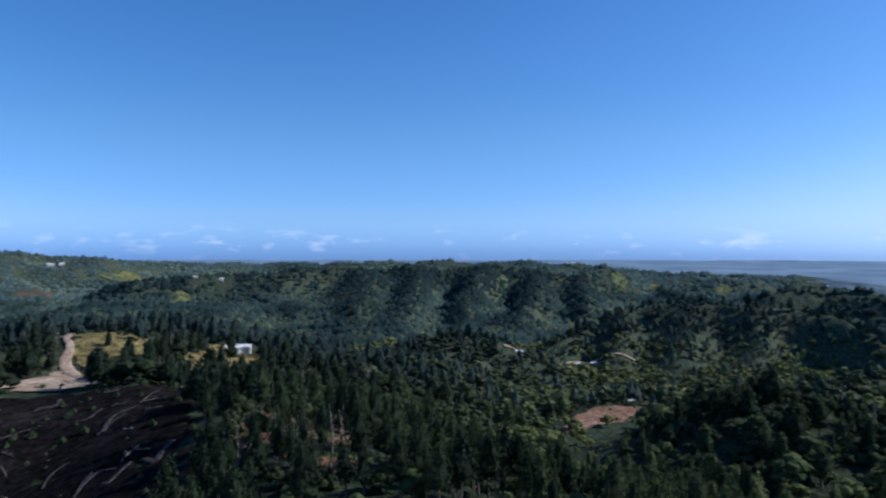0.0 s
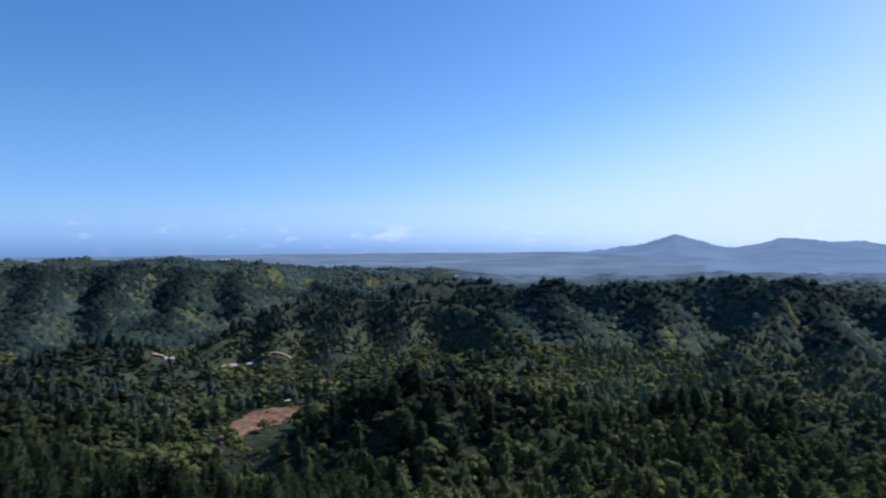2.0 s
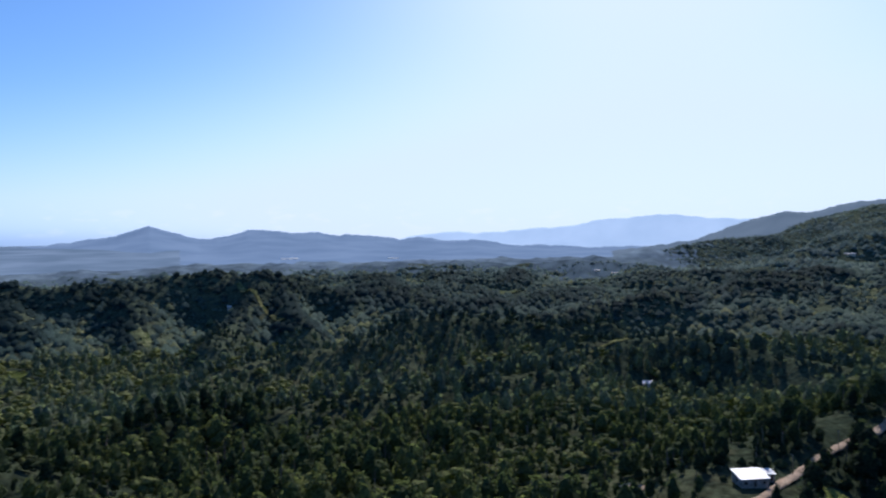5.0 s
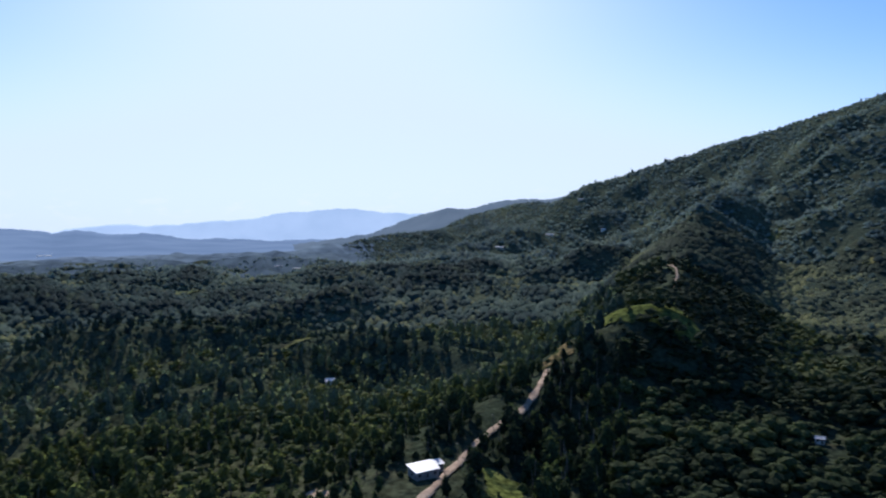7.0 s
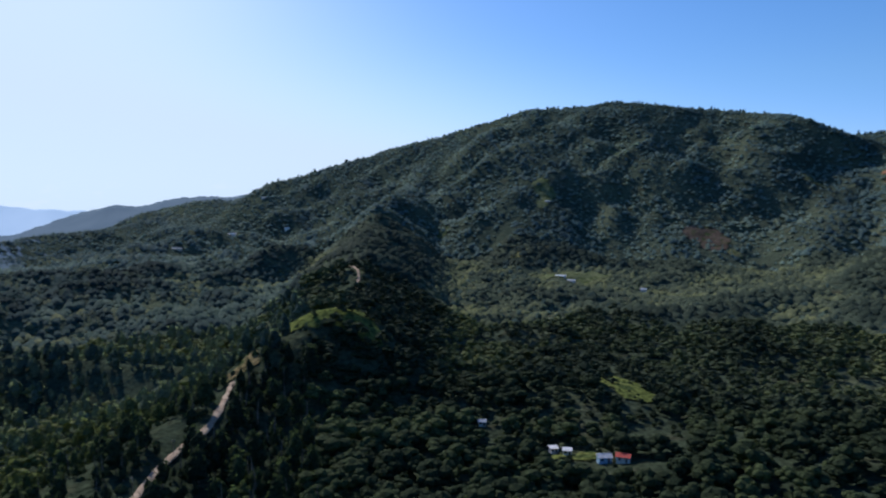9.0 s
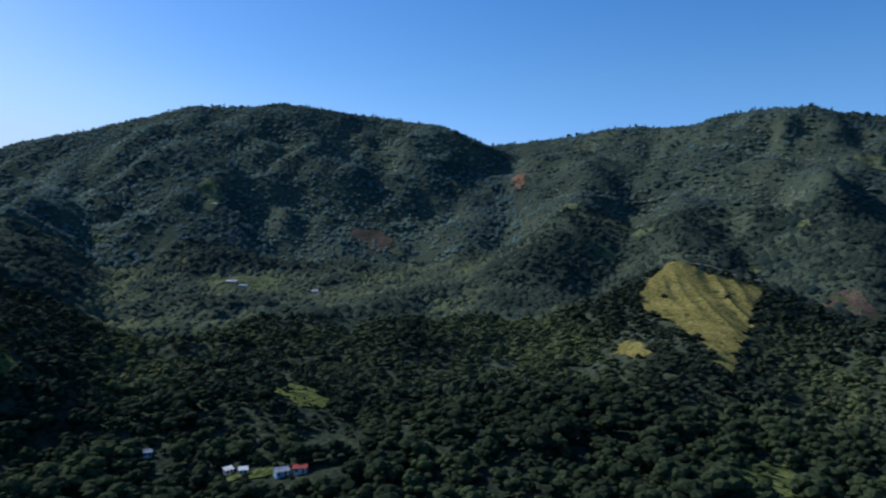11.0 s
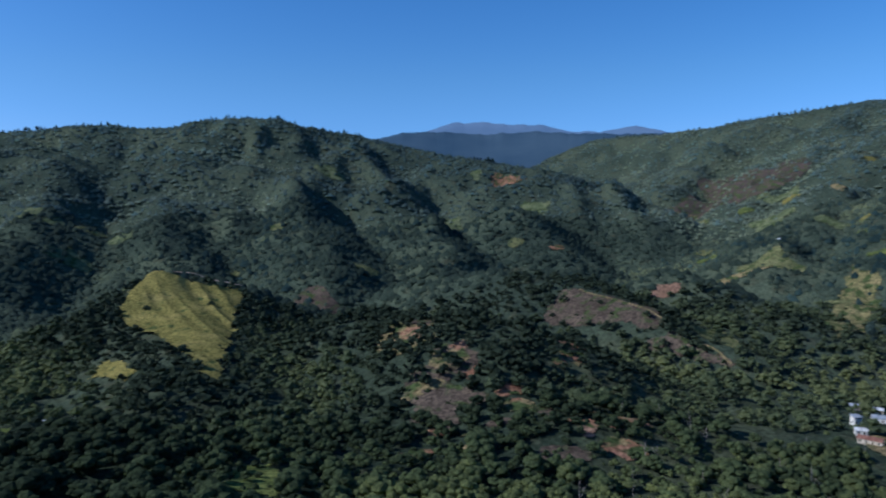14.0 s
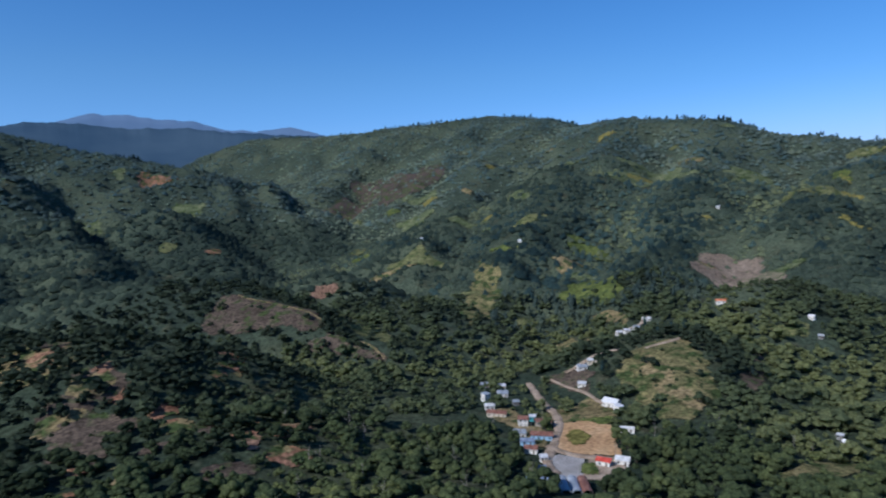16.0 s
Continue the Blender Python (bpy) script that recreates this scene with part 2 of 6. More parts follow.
# pale blue haze along the horizon
veil = wn.new("ShaderNodeMapRange")
veil.interpolation_type = "SMOOTHSTEP"
for k, v in zip(("From Min", "From Max", "To Min", "To Max"), (0.0, 0.18, 0.9, 0.0)):
    veil.inputs[k].default_value = v
wl.new(sep.outputs["Z"], veil.inputs["Value"])
pale = wn.new("ShaderNodeMix")
pale.data_type, pale.blend_type = "RGBA", "MULTIPLY"
pale.inputs[7].default_value = (0.64, 0.87, 1.32, 1)
wl.new(veil.outputs[0], pale.inputs[0])
# the glare of the haze round the sun is white
grey = wn.new("ShaderNodeRGBToBW")
wl.new(deep.outputs[0], grey.inputs[0])
glare = wn.new("ShaderNodeMapRange")
glare.interpolation_type = "SMOOTHSTEP"
for k, v in zip(("From Min", "From Max", "To Min", "To Max"), (3.6, 8.5, 0.0, 0.9)):
    glare.inputs[k].default_value = v
wl.new(grey.outputs[0], glare.inputs["Value"])
white = wn.new("ShaderNodeMix")
white.data_type = "RGBA"
wl.new(glare.outputs[0], white.inputs[0])
wl.new(pale.outputs[2], white.inputs[6])
white.inputs[7].default_value = (5.75, 6.5, 6.9, 1)
low_air = wn.new("ShaderNodeMix")
low_air.data_type, low_air.blend_type = "RGBA", "MULTIPLY"
low_air.inputs[7].default_value = (0.80, 0.97, 1.30, 1)
near_horizon = wn.new("ShaderNodeMapRange")
near_horizon.interpolation_type = "SMOOTHSTEP"
for k, v in zip(("From Min", "From Max", "To Min", "To Max"), (0.0, 0.06, 1.0, 0.0)):
    near_horizon.inputs[k].default_value = v
wl.new(sep.outputs["Z"], near_horizon.inputs["Value"])
wl.new(near_horizon.outputs[0], low_air.inputs[0])
wl.new(deep.outputs[0], low_air.inputs[6])
wl.new(low_air.outputs[2], pale.inputs[6])
wl.new(white.outputs[2], cloud.inputs[6])
wl.new(cloud.outputs[2], bg.inputs["Color"])
wo = wn.new("ShaderNodeOutputWorld")
wl.new(bg.outputs[0], wo.inputs["Surface"])

sun_data = bpy.data.lights.new("sun", "SUN")
sun_data.energy, sun_data.angle, sun_data.color = 4.1, radians(0.5), (1.0, 0.90, 0.74)
sun = new("sun", sun_data)
_sx, _sy = polar(SUN_AZ, 1000 * math.cos(radians(SUN_EL)))
sun.matrix_world = look((_sx, _sy, 1000 * math.sin(radians(SUN_EL))), (0, 0, 0))


# ---- materials ----
def material(name, rough=0.9, spec=0.2):
    m = bpy.data.materials.new(name)
    m.use_nodes = True
    b = m.node_tree.nodes["Principled BSDF"]
    b.inputs["Roughness"].default_value, b.inputs["Specular IOR Level"].default_value = rough, spec
    return m, m.node_tree.nodes, m.node_tree.links, b


def noise_node(n, l, scale, detail=3.0, coord="Object", seed=0.0):
    c = n.new("ShaderNodeTexCoord")
    t = n.new("ShaderNodeTexNoise")
    t.inputs["Scale"].default_value, t.inputs["Detail"].default_value = scale, detail
    if seed:
        m = n.new("ShaderNodeVectorMath")
        m.inputs[1].default_value = (seed, seed * 1.7, seed * 0.3)
        l.new(c.outputs[coord], m.inputs[0])
        l.new(m.outputs[0], t.inputs["Vector"])
    else:
        l.new(c.outputs[coord], t.inputs["Vector"])
    return t


def ramp(n, l, src, stops):
    r = n.new("ShaderNodeValToRGB")
    e = r.color_ramp.elements
    while len(e) < len(stops):
        e.new(0.5)
    for el, (p, c) in zip(e, stops):
        el.position, el.color = p, (*c, 1)
    l.new(src, r.inputs["Fac"])
    return r


def mix(n, l, fac, a, b, blend="MIX"):
    m = n.new("ShaderNodeMix")
    m.data_type, m.blend_type = "RGBA", blend
    for sock, v in ((m.inputs[0], fac), (m.inputs[6], a), (m.inputs[7], b)):
        if isinstance(v, (int, float)):
            sock.default_value = v
        elif isinstance(v, tuple):
            sock.default_value = (*v, 1)
        else:
            l.new(v, sock)
    return m.outputs[2]


def bump(n, l, b, src, strength, distance):
    u = n.new("ShaderNodeBump")
    u.inputs["Strength"].default_value, u.inputs["Distance"].default_value = strength, distance
    l.new(src, u.inputs["Height"])
    l.new(u.outputs[0], b.inputs["Normal"])


def two_tone(name, c1, c2, c3, scale, rough=0.95, spec=0.05, fine=6.0, depth=0.05, metal=0.0):
    """A surface with broad stains and a fine grain."""
    m, n, l, b = material(name, rough, spec)
    big, small = noise_node(n, l, scale, 4), noise_node(n, l, scale * fine, 4, seed=3.1)
    r = ramp(n, l, big.outputs[0], [(0.3, c1), (0.52, c2), (0.72, c3)])
    g = ramp(n, l, small.outputs[0], [(0.3, (0.55, 0.55, 0.55)), (0.7, (1.25, 1.25, 1.25))])
    l.new(mix(n, l, 1.0, r.outputs[0], g.outputs[0], "MULTIPLY"), b.inputs["Base Color"])
    b.inputs["Metallic"].default_value = metal
    bump(n, l, b, small.outputs[0], 0.6, depth)
    return m


def foliage(name, dark, mid, light, through_leaves=0.5):
    """Leaves: tint by tree, which also carries painted shade and haze, and a grain of leaf clusters."""
    m, n, l, b = material(name, 0.85, 0.03)
    a = n.new("ShaderNodeAttribute")
    a.attribute_name = "tint"
    r = ramp(n, l, a.outputs["Fac"], [(0.0, dark), (0.5, mid), (1.0, light)])
    s = noise_node(n, l, 0.8, 5)
    g = ramp(n, l, s.outputs[0], [(0.32, (0.45, 0.46, 0.48)), (0.5, (0.95, 0.95, 0.95)), (0.68, (1.5, 1.48, 1.4))])
    colour = mix(n, l, 1.0, r.outputs[0], g.outputs[0], "MULTIPLY")
    l.new(colour, b.inputs["Base Color"])
    # light that shines through the leaves
    thin, both = n.new("ShaderNodeBsdfTranslucent"), n.new("ShaderNodeMixShader")
    l.new(mix(n, l, 1.0, colour, (1.25, 1.3, 0.8), "MULTIPLY"), thin.inputs["Color"])
    both.inputs[0].default_value = through_leaves
    l.new(b.outputs[0], both.inputs[1])
    l.new(thin.outputs[0], both.inputs[2])
    l.new(both.outputs[0], n["Material Output"].inputs["Surface"])
    return m


M_LEAF = foliage("broad_leaves", (0.042, 0.057, 0.031), (0.090, 0.115, 0.052), (0.190, 0.208, 0.078))
# valley, hill and mountain leaves: haze is put in as bluer, paler colour
M_VALLEY_LEAF = foliage("hazed_valley_leaves", (0.050, 0.066, 0.042), (0.114, 0.138, 0.070), (0.195, 0.212, 0.092))
M_VALLEY_PINE = foliage("hazed_valley_needles", (0.046, 0.068, 0.062), (0.080, 0.110, 0.095), (0.140, 0.170, 0.120))
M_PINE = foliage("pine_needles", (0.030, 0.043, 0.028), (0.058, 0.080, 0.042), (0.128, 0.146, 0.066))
M_FAR = foliage("hazed_hill_leaves", (0.054, 0.075, 0.057), (0.114, 0.144, 0.100), (0.222, 0.244, 0.126))
M_FAR_PINE = foliage("hazed_hill_pines", (0.031, 0.054, 0.054), (0.059, 0.098, 0.094), (0.118, 0.168, 0.137))
M_MOUNT = foliage("hazed_mountain_leaves", (0.085, 0.120, 0.112), (0.146, 0.186, 0.156), (0.212, 0.245, 0.168))
M_MOUNT_PINE = foliage("hazed_mountain_pines", (0.080, 0.127, 0.133), (0.127, 0.189, 0.181), (0.184, 0.248, 0.212))
M_BARK = two_tone("bark", (0.10, 0.08, 0.06), (0.16, 0.13, 0.10), (0.24, 0.20, 0.16), 1.5, 0.95, 0.1)


def ground_material():
    m, n, l, b = material("undergrowth", 1.0, 0.0)
    big, mid, small = noise_node(n, l, 0.006, 5), noise_node(n, l, 0.05, 5, seed=2.0), noise_node(n, l, 0.35, 4, seed=5.0)
    base = ramp(n, l, big.outputs[0], [(0.35, (0.030, 0.041, 0.027)), (0.5, (0.042, 0.054, 0.033)), (0.62, (0.062, 0.070, 0.040))])
    earth = ramp(n, l, mid.outputs[0], [(0.56, (0, 0, 0)), (0.72, (1, 1, 1))])
    # open undergrowth near; paler over the hills, matched to the haze-tinted leaves
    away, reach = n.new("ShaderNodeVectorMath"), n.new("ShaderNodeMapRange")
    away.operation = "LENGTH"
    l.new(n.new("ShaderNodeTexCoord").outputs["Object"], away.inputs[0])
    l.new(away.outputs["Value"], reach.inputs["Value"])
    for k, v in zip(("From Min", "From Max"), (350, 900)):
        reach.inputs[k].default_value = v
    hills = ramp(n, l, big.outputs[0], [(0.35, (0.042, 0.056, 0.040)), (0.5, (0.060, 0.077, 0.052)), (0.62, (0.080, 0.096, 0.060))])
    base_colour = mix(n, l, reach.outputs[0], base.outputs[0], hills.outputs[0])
    c = mix(n, l, earth.outputs[0], base_colour, (0.060, 0.062, 0.038))
    g = ramp(n, l, small.outputs[0], [(0.3, (0.45, 0.45, 0.45)), (0.7, (1.3, 1.3, 1.3))])
    l.new(mix(n, l, 1.0, c, g.outputs[0], "MULTIPLY"), b.inputs["Base Color"])
    bump(n, l, b, mid.outputs[0], 1.0, 6.0)
    return m


M_GROUND = ground_material()


def mesh_from(name, verts, faces, mat, smooth=False, tint=None, normals=None):
    """A mesh of equal-sided faces from arrays, with an optional tint and normal by vertex."""
    verts, faces = np.ascontiguousarray(verts, np.float32), np.ascontiguousarray(faces, np.int32)
    me = bpy.data.meshes.new(name)
    n, k = faces.shape
    me.vertices.add(len(verts))
    me.vertices.foreach_set("co", verts.ravel())
    me.loops.add(n * k)
    me.loops.foreach_set("vertex_index", faces.ravel())
    me.polygons.add(n)
    me.polygons.foreach_set("loop_start", np.arange(0, n * k, k, dtype=np.int32))
    me.polygons.foreach_set("use_smooth", np.full(n, smooth))
    if tint is not None:
        at = me.attributes.new("tint", "FLOAT", "POINT")
        at.data.foreach_set("value", np.ascontiguousarray(tint, np.float32))
    if normals is not None:
        at = me.attributes.new("custom_normal", "FLOAT_VECTOR", "POINT")
        at.data.foreach_set("vector", np.ascontiguousarray(normals, np.float32).ravel())
    me.materials.append(mat)
    me.update(calc_edges=True)
    return me


def part(name, bm, mat, parent=None, label="", smooth=False):
    me = bpy.data.meshes.new(name)
    for f in bm.faces:
        f.smooth = smooth
    bm.to_mesh(me)
    bm.free()
    me.materials.append(mat)
    ob = new(name, me)
    ob.parent = parent
    if label:
        ob["label"] = label
    return ob


# ---- the ground: one sheet to the horizon ----
_gi, _gj = np.meshgrid(np.arange(0, N_D - 1), np.arange(N_AZ), indexing="ij")
_jn = (_gj + 1) % N_AZ
_quads = np.stack([_gi * N_AZ + _gj, _gi * N_AZ + _jn, (_gi + 1) * N_AZ + _jn, (_gi + 1) * N_AZ + _gj], -1).reshape(-1, 4)[:, ::-1]
_co = np.stack([_gx, _gy, GRID_Z], -1).reshape(-1, 3)
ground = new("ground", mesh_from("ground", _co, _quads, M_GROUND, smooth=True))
tagged(ground, "hilly valley floor with dark green undergrowth and worn earth", "ground", kind="structure")

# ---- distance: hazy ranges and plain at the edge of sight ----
# haze is put into these colours, with a glow for the pale air
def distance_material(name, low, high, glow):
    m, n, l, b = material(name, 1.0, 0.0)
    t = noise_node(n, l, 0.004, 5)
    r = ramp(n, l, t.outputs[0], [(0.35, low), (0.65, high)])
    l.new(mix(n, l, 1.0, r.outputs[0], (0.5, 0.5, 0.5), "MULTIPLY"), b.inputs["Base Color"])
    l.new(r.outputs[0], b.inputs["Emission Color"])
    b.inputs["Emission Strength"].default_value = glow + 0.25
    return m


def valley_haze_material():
    """Woods and fields of the far valley floor; haze is put in as bluer, paler colour and a glow."""
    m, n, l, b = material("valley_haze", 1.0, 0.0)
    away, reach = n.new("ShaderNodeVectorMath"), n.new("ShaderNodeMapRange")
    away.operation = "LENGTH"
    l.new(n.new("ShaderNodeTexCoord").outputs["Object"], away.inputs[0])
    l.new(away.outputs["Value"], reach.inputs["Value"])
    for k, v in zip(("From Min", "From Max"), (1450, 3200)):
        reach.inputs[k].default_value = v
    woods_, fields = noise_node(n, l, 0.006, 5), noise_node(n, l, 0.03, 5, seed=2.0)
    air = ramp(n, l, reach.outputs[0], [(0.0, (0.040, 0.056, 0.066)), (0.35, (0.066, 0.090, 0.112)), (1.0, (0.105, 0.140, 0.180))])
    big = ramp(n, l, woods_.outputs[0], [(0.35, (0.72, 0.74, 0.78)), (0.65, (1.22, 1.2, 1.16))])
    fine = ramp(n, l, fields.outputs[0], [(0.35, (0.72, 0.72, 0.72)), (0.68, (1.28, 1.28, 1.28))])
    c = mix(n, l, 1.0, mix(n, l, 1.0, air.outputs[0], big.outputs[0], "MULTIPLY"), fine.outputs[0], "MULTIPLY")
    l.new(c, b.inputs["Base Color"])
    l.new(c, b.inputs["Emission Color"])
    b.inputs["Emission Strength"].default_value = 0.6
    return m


def far_range(label, mat, crest, depth, foot, seed):
    """A distant range: crest through (azimuth, distance, height), with gullied flanks down to its foot."""
    az = np.arange(crest[0][0], crest[-1][0] + 0.01, 0.12)
    cz = np.interp(az, [c[0] for c in crest], [c[2] for c in crest])
    cd = np.interp(az, [c[0] for c in crest], [c[1] for c in crest])
    jag = 5 * vnoise(az * 40, az * 0, 30, seed) + 2.5 * vnoise(az * 40, az * 0, 9, seed + 1)
    rows = []
    n = 16
    for k in range(n + 1):
        u = k / n
        d = cd - depth * u
        x, y = polar(az, d)
        rough = 7 * math.sin(math.pi * u) * vnoise(az * 60 + 300 * u, u * 500 + az * 9, 95, seed + 2)
        rows.append(np.column_stack([x, y, jag * (1 - u) ** 8 + cz * (1 - u) ** 1.5 + foot * (1 - (1 - u) ** 1.5) + rough * np.clip((cz - foot) / 160, 0.05, 1)]))
    x, y = polar(az, cd + 60)
    rows.insert(0, np.column_stack([x, y, cz + jag - 60]))
    m = len(az)
    f = [(r * m + k, r * m + k + 1, (r + 1) * m + k + 1, (r + 1) * m + k) for r in range(len(rows) - 1) for k in range(m - 1)]
    ob = new("backdrop", mesh_from("backdrop", np.concatenate(rows), np.array(f), mat, smooth=True))
    return tagged(ob, label, "mountains", kind="structure")


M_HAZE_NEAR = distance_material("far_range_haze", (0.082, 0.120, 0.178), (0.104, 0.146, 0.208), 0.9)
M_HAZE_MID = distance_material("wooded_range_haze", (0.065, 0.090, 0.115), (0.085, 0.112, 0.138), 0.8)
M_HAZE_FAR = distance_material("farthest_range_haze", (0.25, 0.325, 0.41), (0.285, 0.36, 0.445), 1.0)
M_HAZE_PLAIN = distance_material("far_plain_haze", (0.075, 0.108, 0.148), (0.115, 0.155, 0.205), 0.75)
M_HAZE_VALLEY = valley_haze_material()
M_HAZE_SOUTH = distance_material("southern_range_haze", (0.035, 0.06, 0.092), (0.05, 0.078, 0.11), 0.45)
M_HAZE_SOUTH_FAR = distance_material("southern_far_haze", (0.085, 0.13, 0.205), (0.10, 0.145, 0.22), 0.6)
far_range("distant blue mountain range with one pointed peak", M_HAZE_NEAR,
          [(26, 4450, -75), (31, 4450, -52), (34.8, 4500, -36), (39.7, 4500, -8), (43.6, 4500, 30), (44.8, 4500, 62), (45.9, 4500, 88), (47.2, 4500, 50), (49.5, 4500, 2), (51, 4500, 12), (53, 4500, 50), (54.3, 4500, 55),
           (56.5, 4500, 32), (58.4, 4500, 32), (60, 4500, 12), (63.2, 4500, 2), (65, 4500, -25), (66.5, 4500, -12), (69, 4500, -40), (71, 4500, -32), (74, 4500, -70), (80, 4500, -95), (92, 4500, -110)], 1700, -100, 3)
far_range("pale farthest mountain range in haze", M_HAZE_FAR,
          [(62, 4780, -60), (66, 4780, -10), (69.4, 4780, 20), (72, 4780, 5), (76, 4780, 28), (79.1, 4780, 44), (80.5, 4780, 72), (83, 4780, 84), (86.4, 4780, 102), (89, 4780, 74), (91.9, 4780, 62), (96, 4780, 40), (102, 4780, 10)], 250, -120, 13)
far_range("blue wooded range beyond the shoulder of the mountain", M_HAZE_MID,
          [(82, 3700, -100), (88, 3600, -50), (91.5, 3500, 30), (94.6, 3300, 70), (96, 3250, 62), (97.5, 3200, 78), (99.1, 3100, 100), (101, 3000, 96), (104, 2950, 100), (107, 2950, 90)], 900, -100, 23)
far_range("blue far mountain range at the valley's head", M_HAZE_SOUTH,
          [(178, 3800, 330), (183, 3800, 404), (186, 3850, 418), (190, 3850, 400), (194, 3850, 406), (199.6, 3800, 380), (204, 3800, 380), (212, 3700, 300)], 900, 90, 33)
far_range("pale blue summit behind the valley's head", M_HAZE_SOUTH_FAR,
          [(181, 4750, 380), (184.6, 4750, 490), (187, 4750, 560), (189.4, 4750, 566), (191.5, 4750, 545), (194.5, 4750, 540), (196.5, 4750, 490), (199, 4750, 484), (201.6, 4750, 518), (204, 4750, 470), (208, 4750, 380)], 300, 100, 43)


# far plain sheet, its haze painted in blue and made to glow
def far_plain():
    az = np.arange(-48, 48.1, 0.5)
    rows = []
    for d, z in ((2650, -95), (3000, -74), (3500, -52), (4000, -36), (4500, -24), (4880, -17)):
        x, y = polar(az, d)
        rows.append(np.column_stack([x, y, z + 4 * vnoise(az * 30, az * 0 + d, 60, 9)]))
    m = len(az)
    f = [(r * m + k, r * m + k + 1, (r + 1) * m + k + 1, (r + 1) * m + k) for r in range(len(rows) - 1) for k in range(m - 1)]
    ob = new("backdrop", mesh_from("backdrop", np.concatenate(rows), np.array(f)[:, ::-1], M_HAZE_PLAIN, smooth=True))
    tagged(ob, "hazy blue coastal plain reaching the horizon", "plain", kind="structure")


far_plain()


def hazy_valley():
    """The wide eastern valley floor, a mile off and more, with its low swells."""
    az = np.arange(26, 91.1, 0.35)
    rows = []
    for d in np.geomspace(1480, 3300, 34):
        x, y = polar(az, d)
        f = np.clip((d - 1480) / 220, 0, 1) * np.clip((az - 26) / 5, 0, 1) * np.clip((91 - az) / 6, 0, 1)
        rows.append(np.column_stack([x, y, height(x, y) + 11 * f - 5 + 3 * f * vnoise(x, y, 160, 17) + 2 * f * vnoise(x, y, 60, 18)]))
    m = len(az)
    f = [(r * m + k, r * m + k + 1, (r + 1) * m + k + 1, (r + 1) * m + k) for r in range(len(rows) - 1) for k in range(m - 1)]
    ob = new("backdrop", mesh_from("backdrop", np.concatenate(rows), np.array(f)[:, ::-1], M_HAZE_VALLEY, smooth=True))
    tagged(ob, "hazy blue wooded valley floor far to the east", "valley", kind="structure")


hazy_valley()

# ---- woodland ----
rng = np.random.default_rng(7)


def ico():
    p = (1 + 5 ** 0.5) / 2
    v = np.array([(-1, p, 0), (1, p, 0), (-1, -p, 0), (1, -p, 0), (0, -1, p), (0, 1, p), (0, -1, -p), (0, 1, -p), (p, 0, -1), (p, 0, 1), (-p, 0, -1), (-p, 0, 1)], float)
    f = "0 11 5 0 5 1 0 1 7 0 7 10 0 10 11 1 5 9 5 11 4 11 10 2 10 7 6 7 1 8 3 9 4 3 4 2 3 2 6 3 6 8 3 8 9 4 9 5 2 4 11 6 2 10 8 6 7 9 8 1"
    return v / np.linalg.norm(v[0]), np.array(f.split(), int).reshape(-1, 3)


ICO_V, ICO_F = ico()
OCTA_V = np.array([(1, 0, 0), (-1, 0, 0), (0, 1, 0), (0, -1, 0), (0, 0, 1), (0, 0, -1)], float)
OCTA_F = np.array([(0, 2, 4), (2, 1, 4), (1, 3, 4), (3, 0, 4), (2, 0, 5), (1, 2, 5), (3, 1, 5), (0, 3, 5)])


def unit(v):
    return v / np.maximum(np.linalg.norm(v, axis=-1, keepdims=True), 1e-6)


def leaf_cards(centre, radius, count, size, flat=0.8, middle=(0, 0, 0.5)):
    """Small leaf sprays, each a bent three-cornered spray, over a lump of the crown; they take the light as the crown's skin does."""
    d = unit(rng.normal(size=(count, 3)))
    d[:, 2] = np.abs(d[:, 2]) * 1.1 - 0.3
    p = np.array(centre) + d * np.array([radius, radius, radius * flat]) * rng.uniform(0.8, 1.15, (count, 1))
    # the sprays lie along the lump's skin, a little turned out of it
    lie = rng.normal(size=(count, 3, 3))
    lie -= 0.75 * np.sum(lie * d[:, None, :], -1, keepdims=True) * d[:, None, :]
    v = p[:, None, :] + lie * size * rng.uniform(0.6, 1.3, (count, 1, 1))
    n = np.repeat(skin(p, centre, middle) + rng.normal(0, 0.32, (count, 3)), 3, axis=0)
    return v.reshape(-1, 3), np.arange(count * 3).reshape(-1, 3), unit(n)


def skin(p, centre, middle):
    """Outward direction of a crown's skin at points of one of its lumps."""
    return unit(0.75 * unit(p - np.array(centre)) + 0.55 * unit(p - np.array(middle)) + [0, 0, 0.12])


def join(parts):
    """One template from pieces of vertices, faces and, where they have them, normals."""
    k = np.cumsum([0] + [len(q[0]) for q in parts])
    out = [np.concatenate([q[0] for q in parts]), np.concatenate([q[1] + i for q, i in zip(parts, k)])]
    return (*out, np.concatenate([q[2] for q in parts])) if len(parts[0]) > 2 else tuple(out)


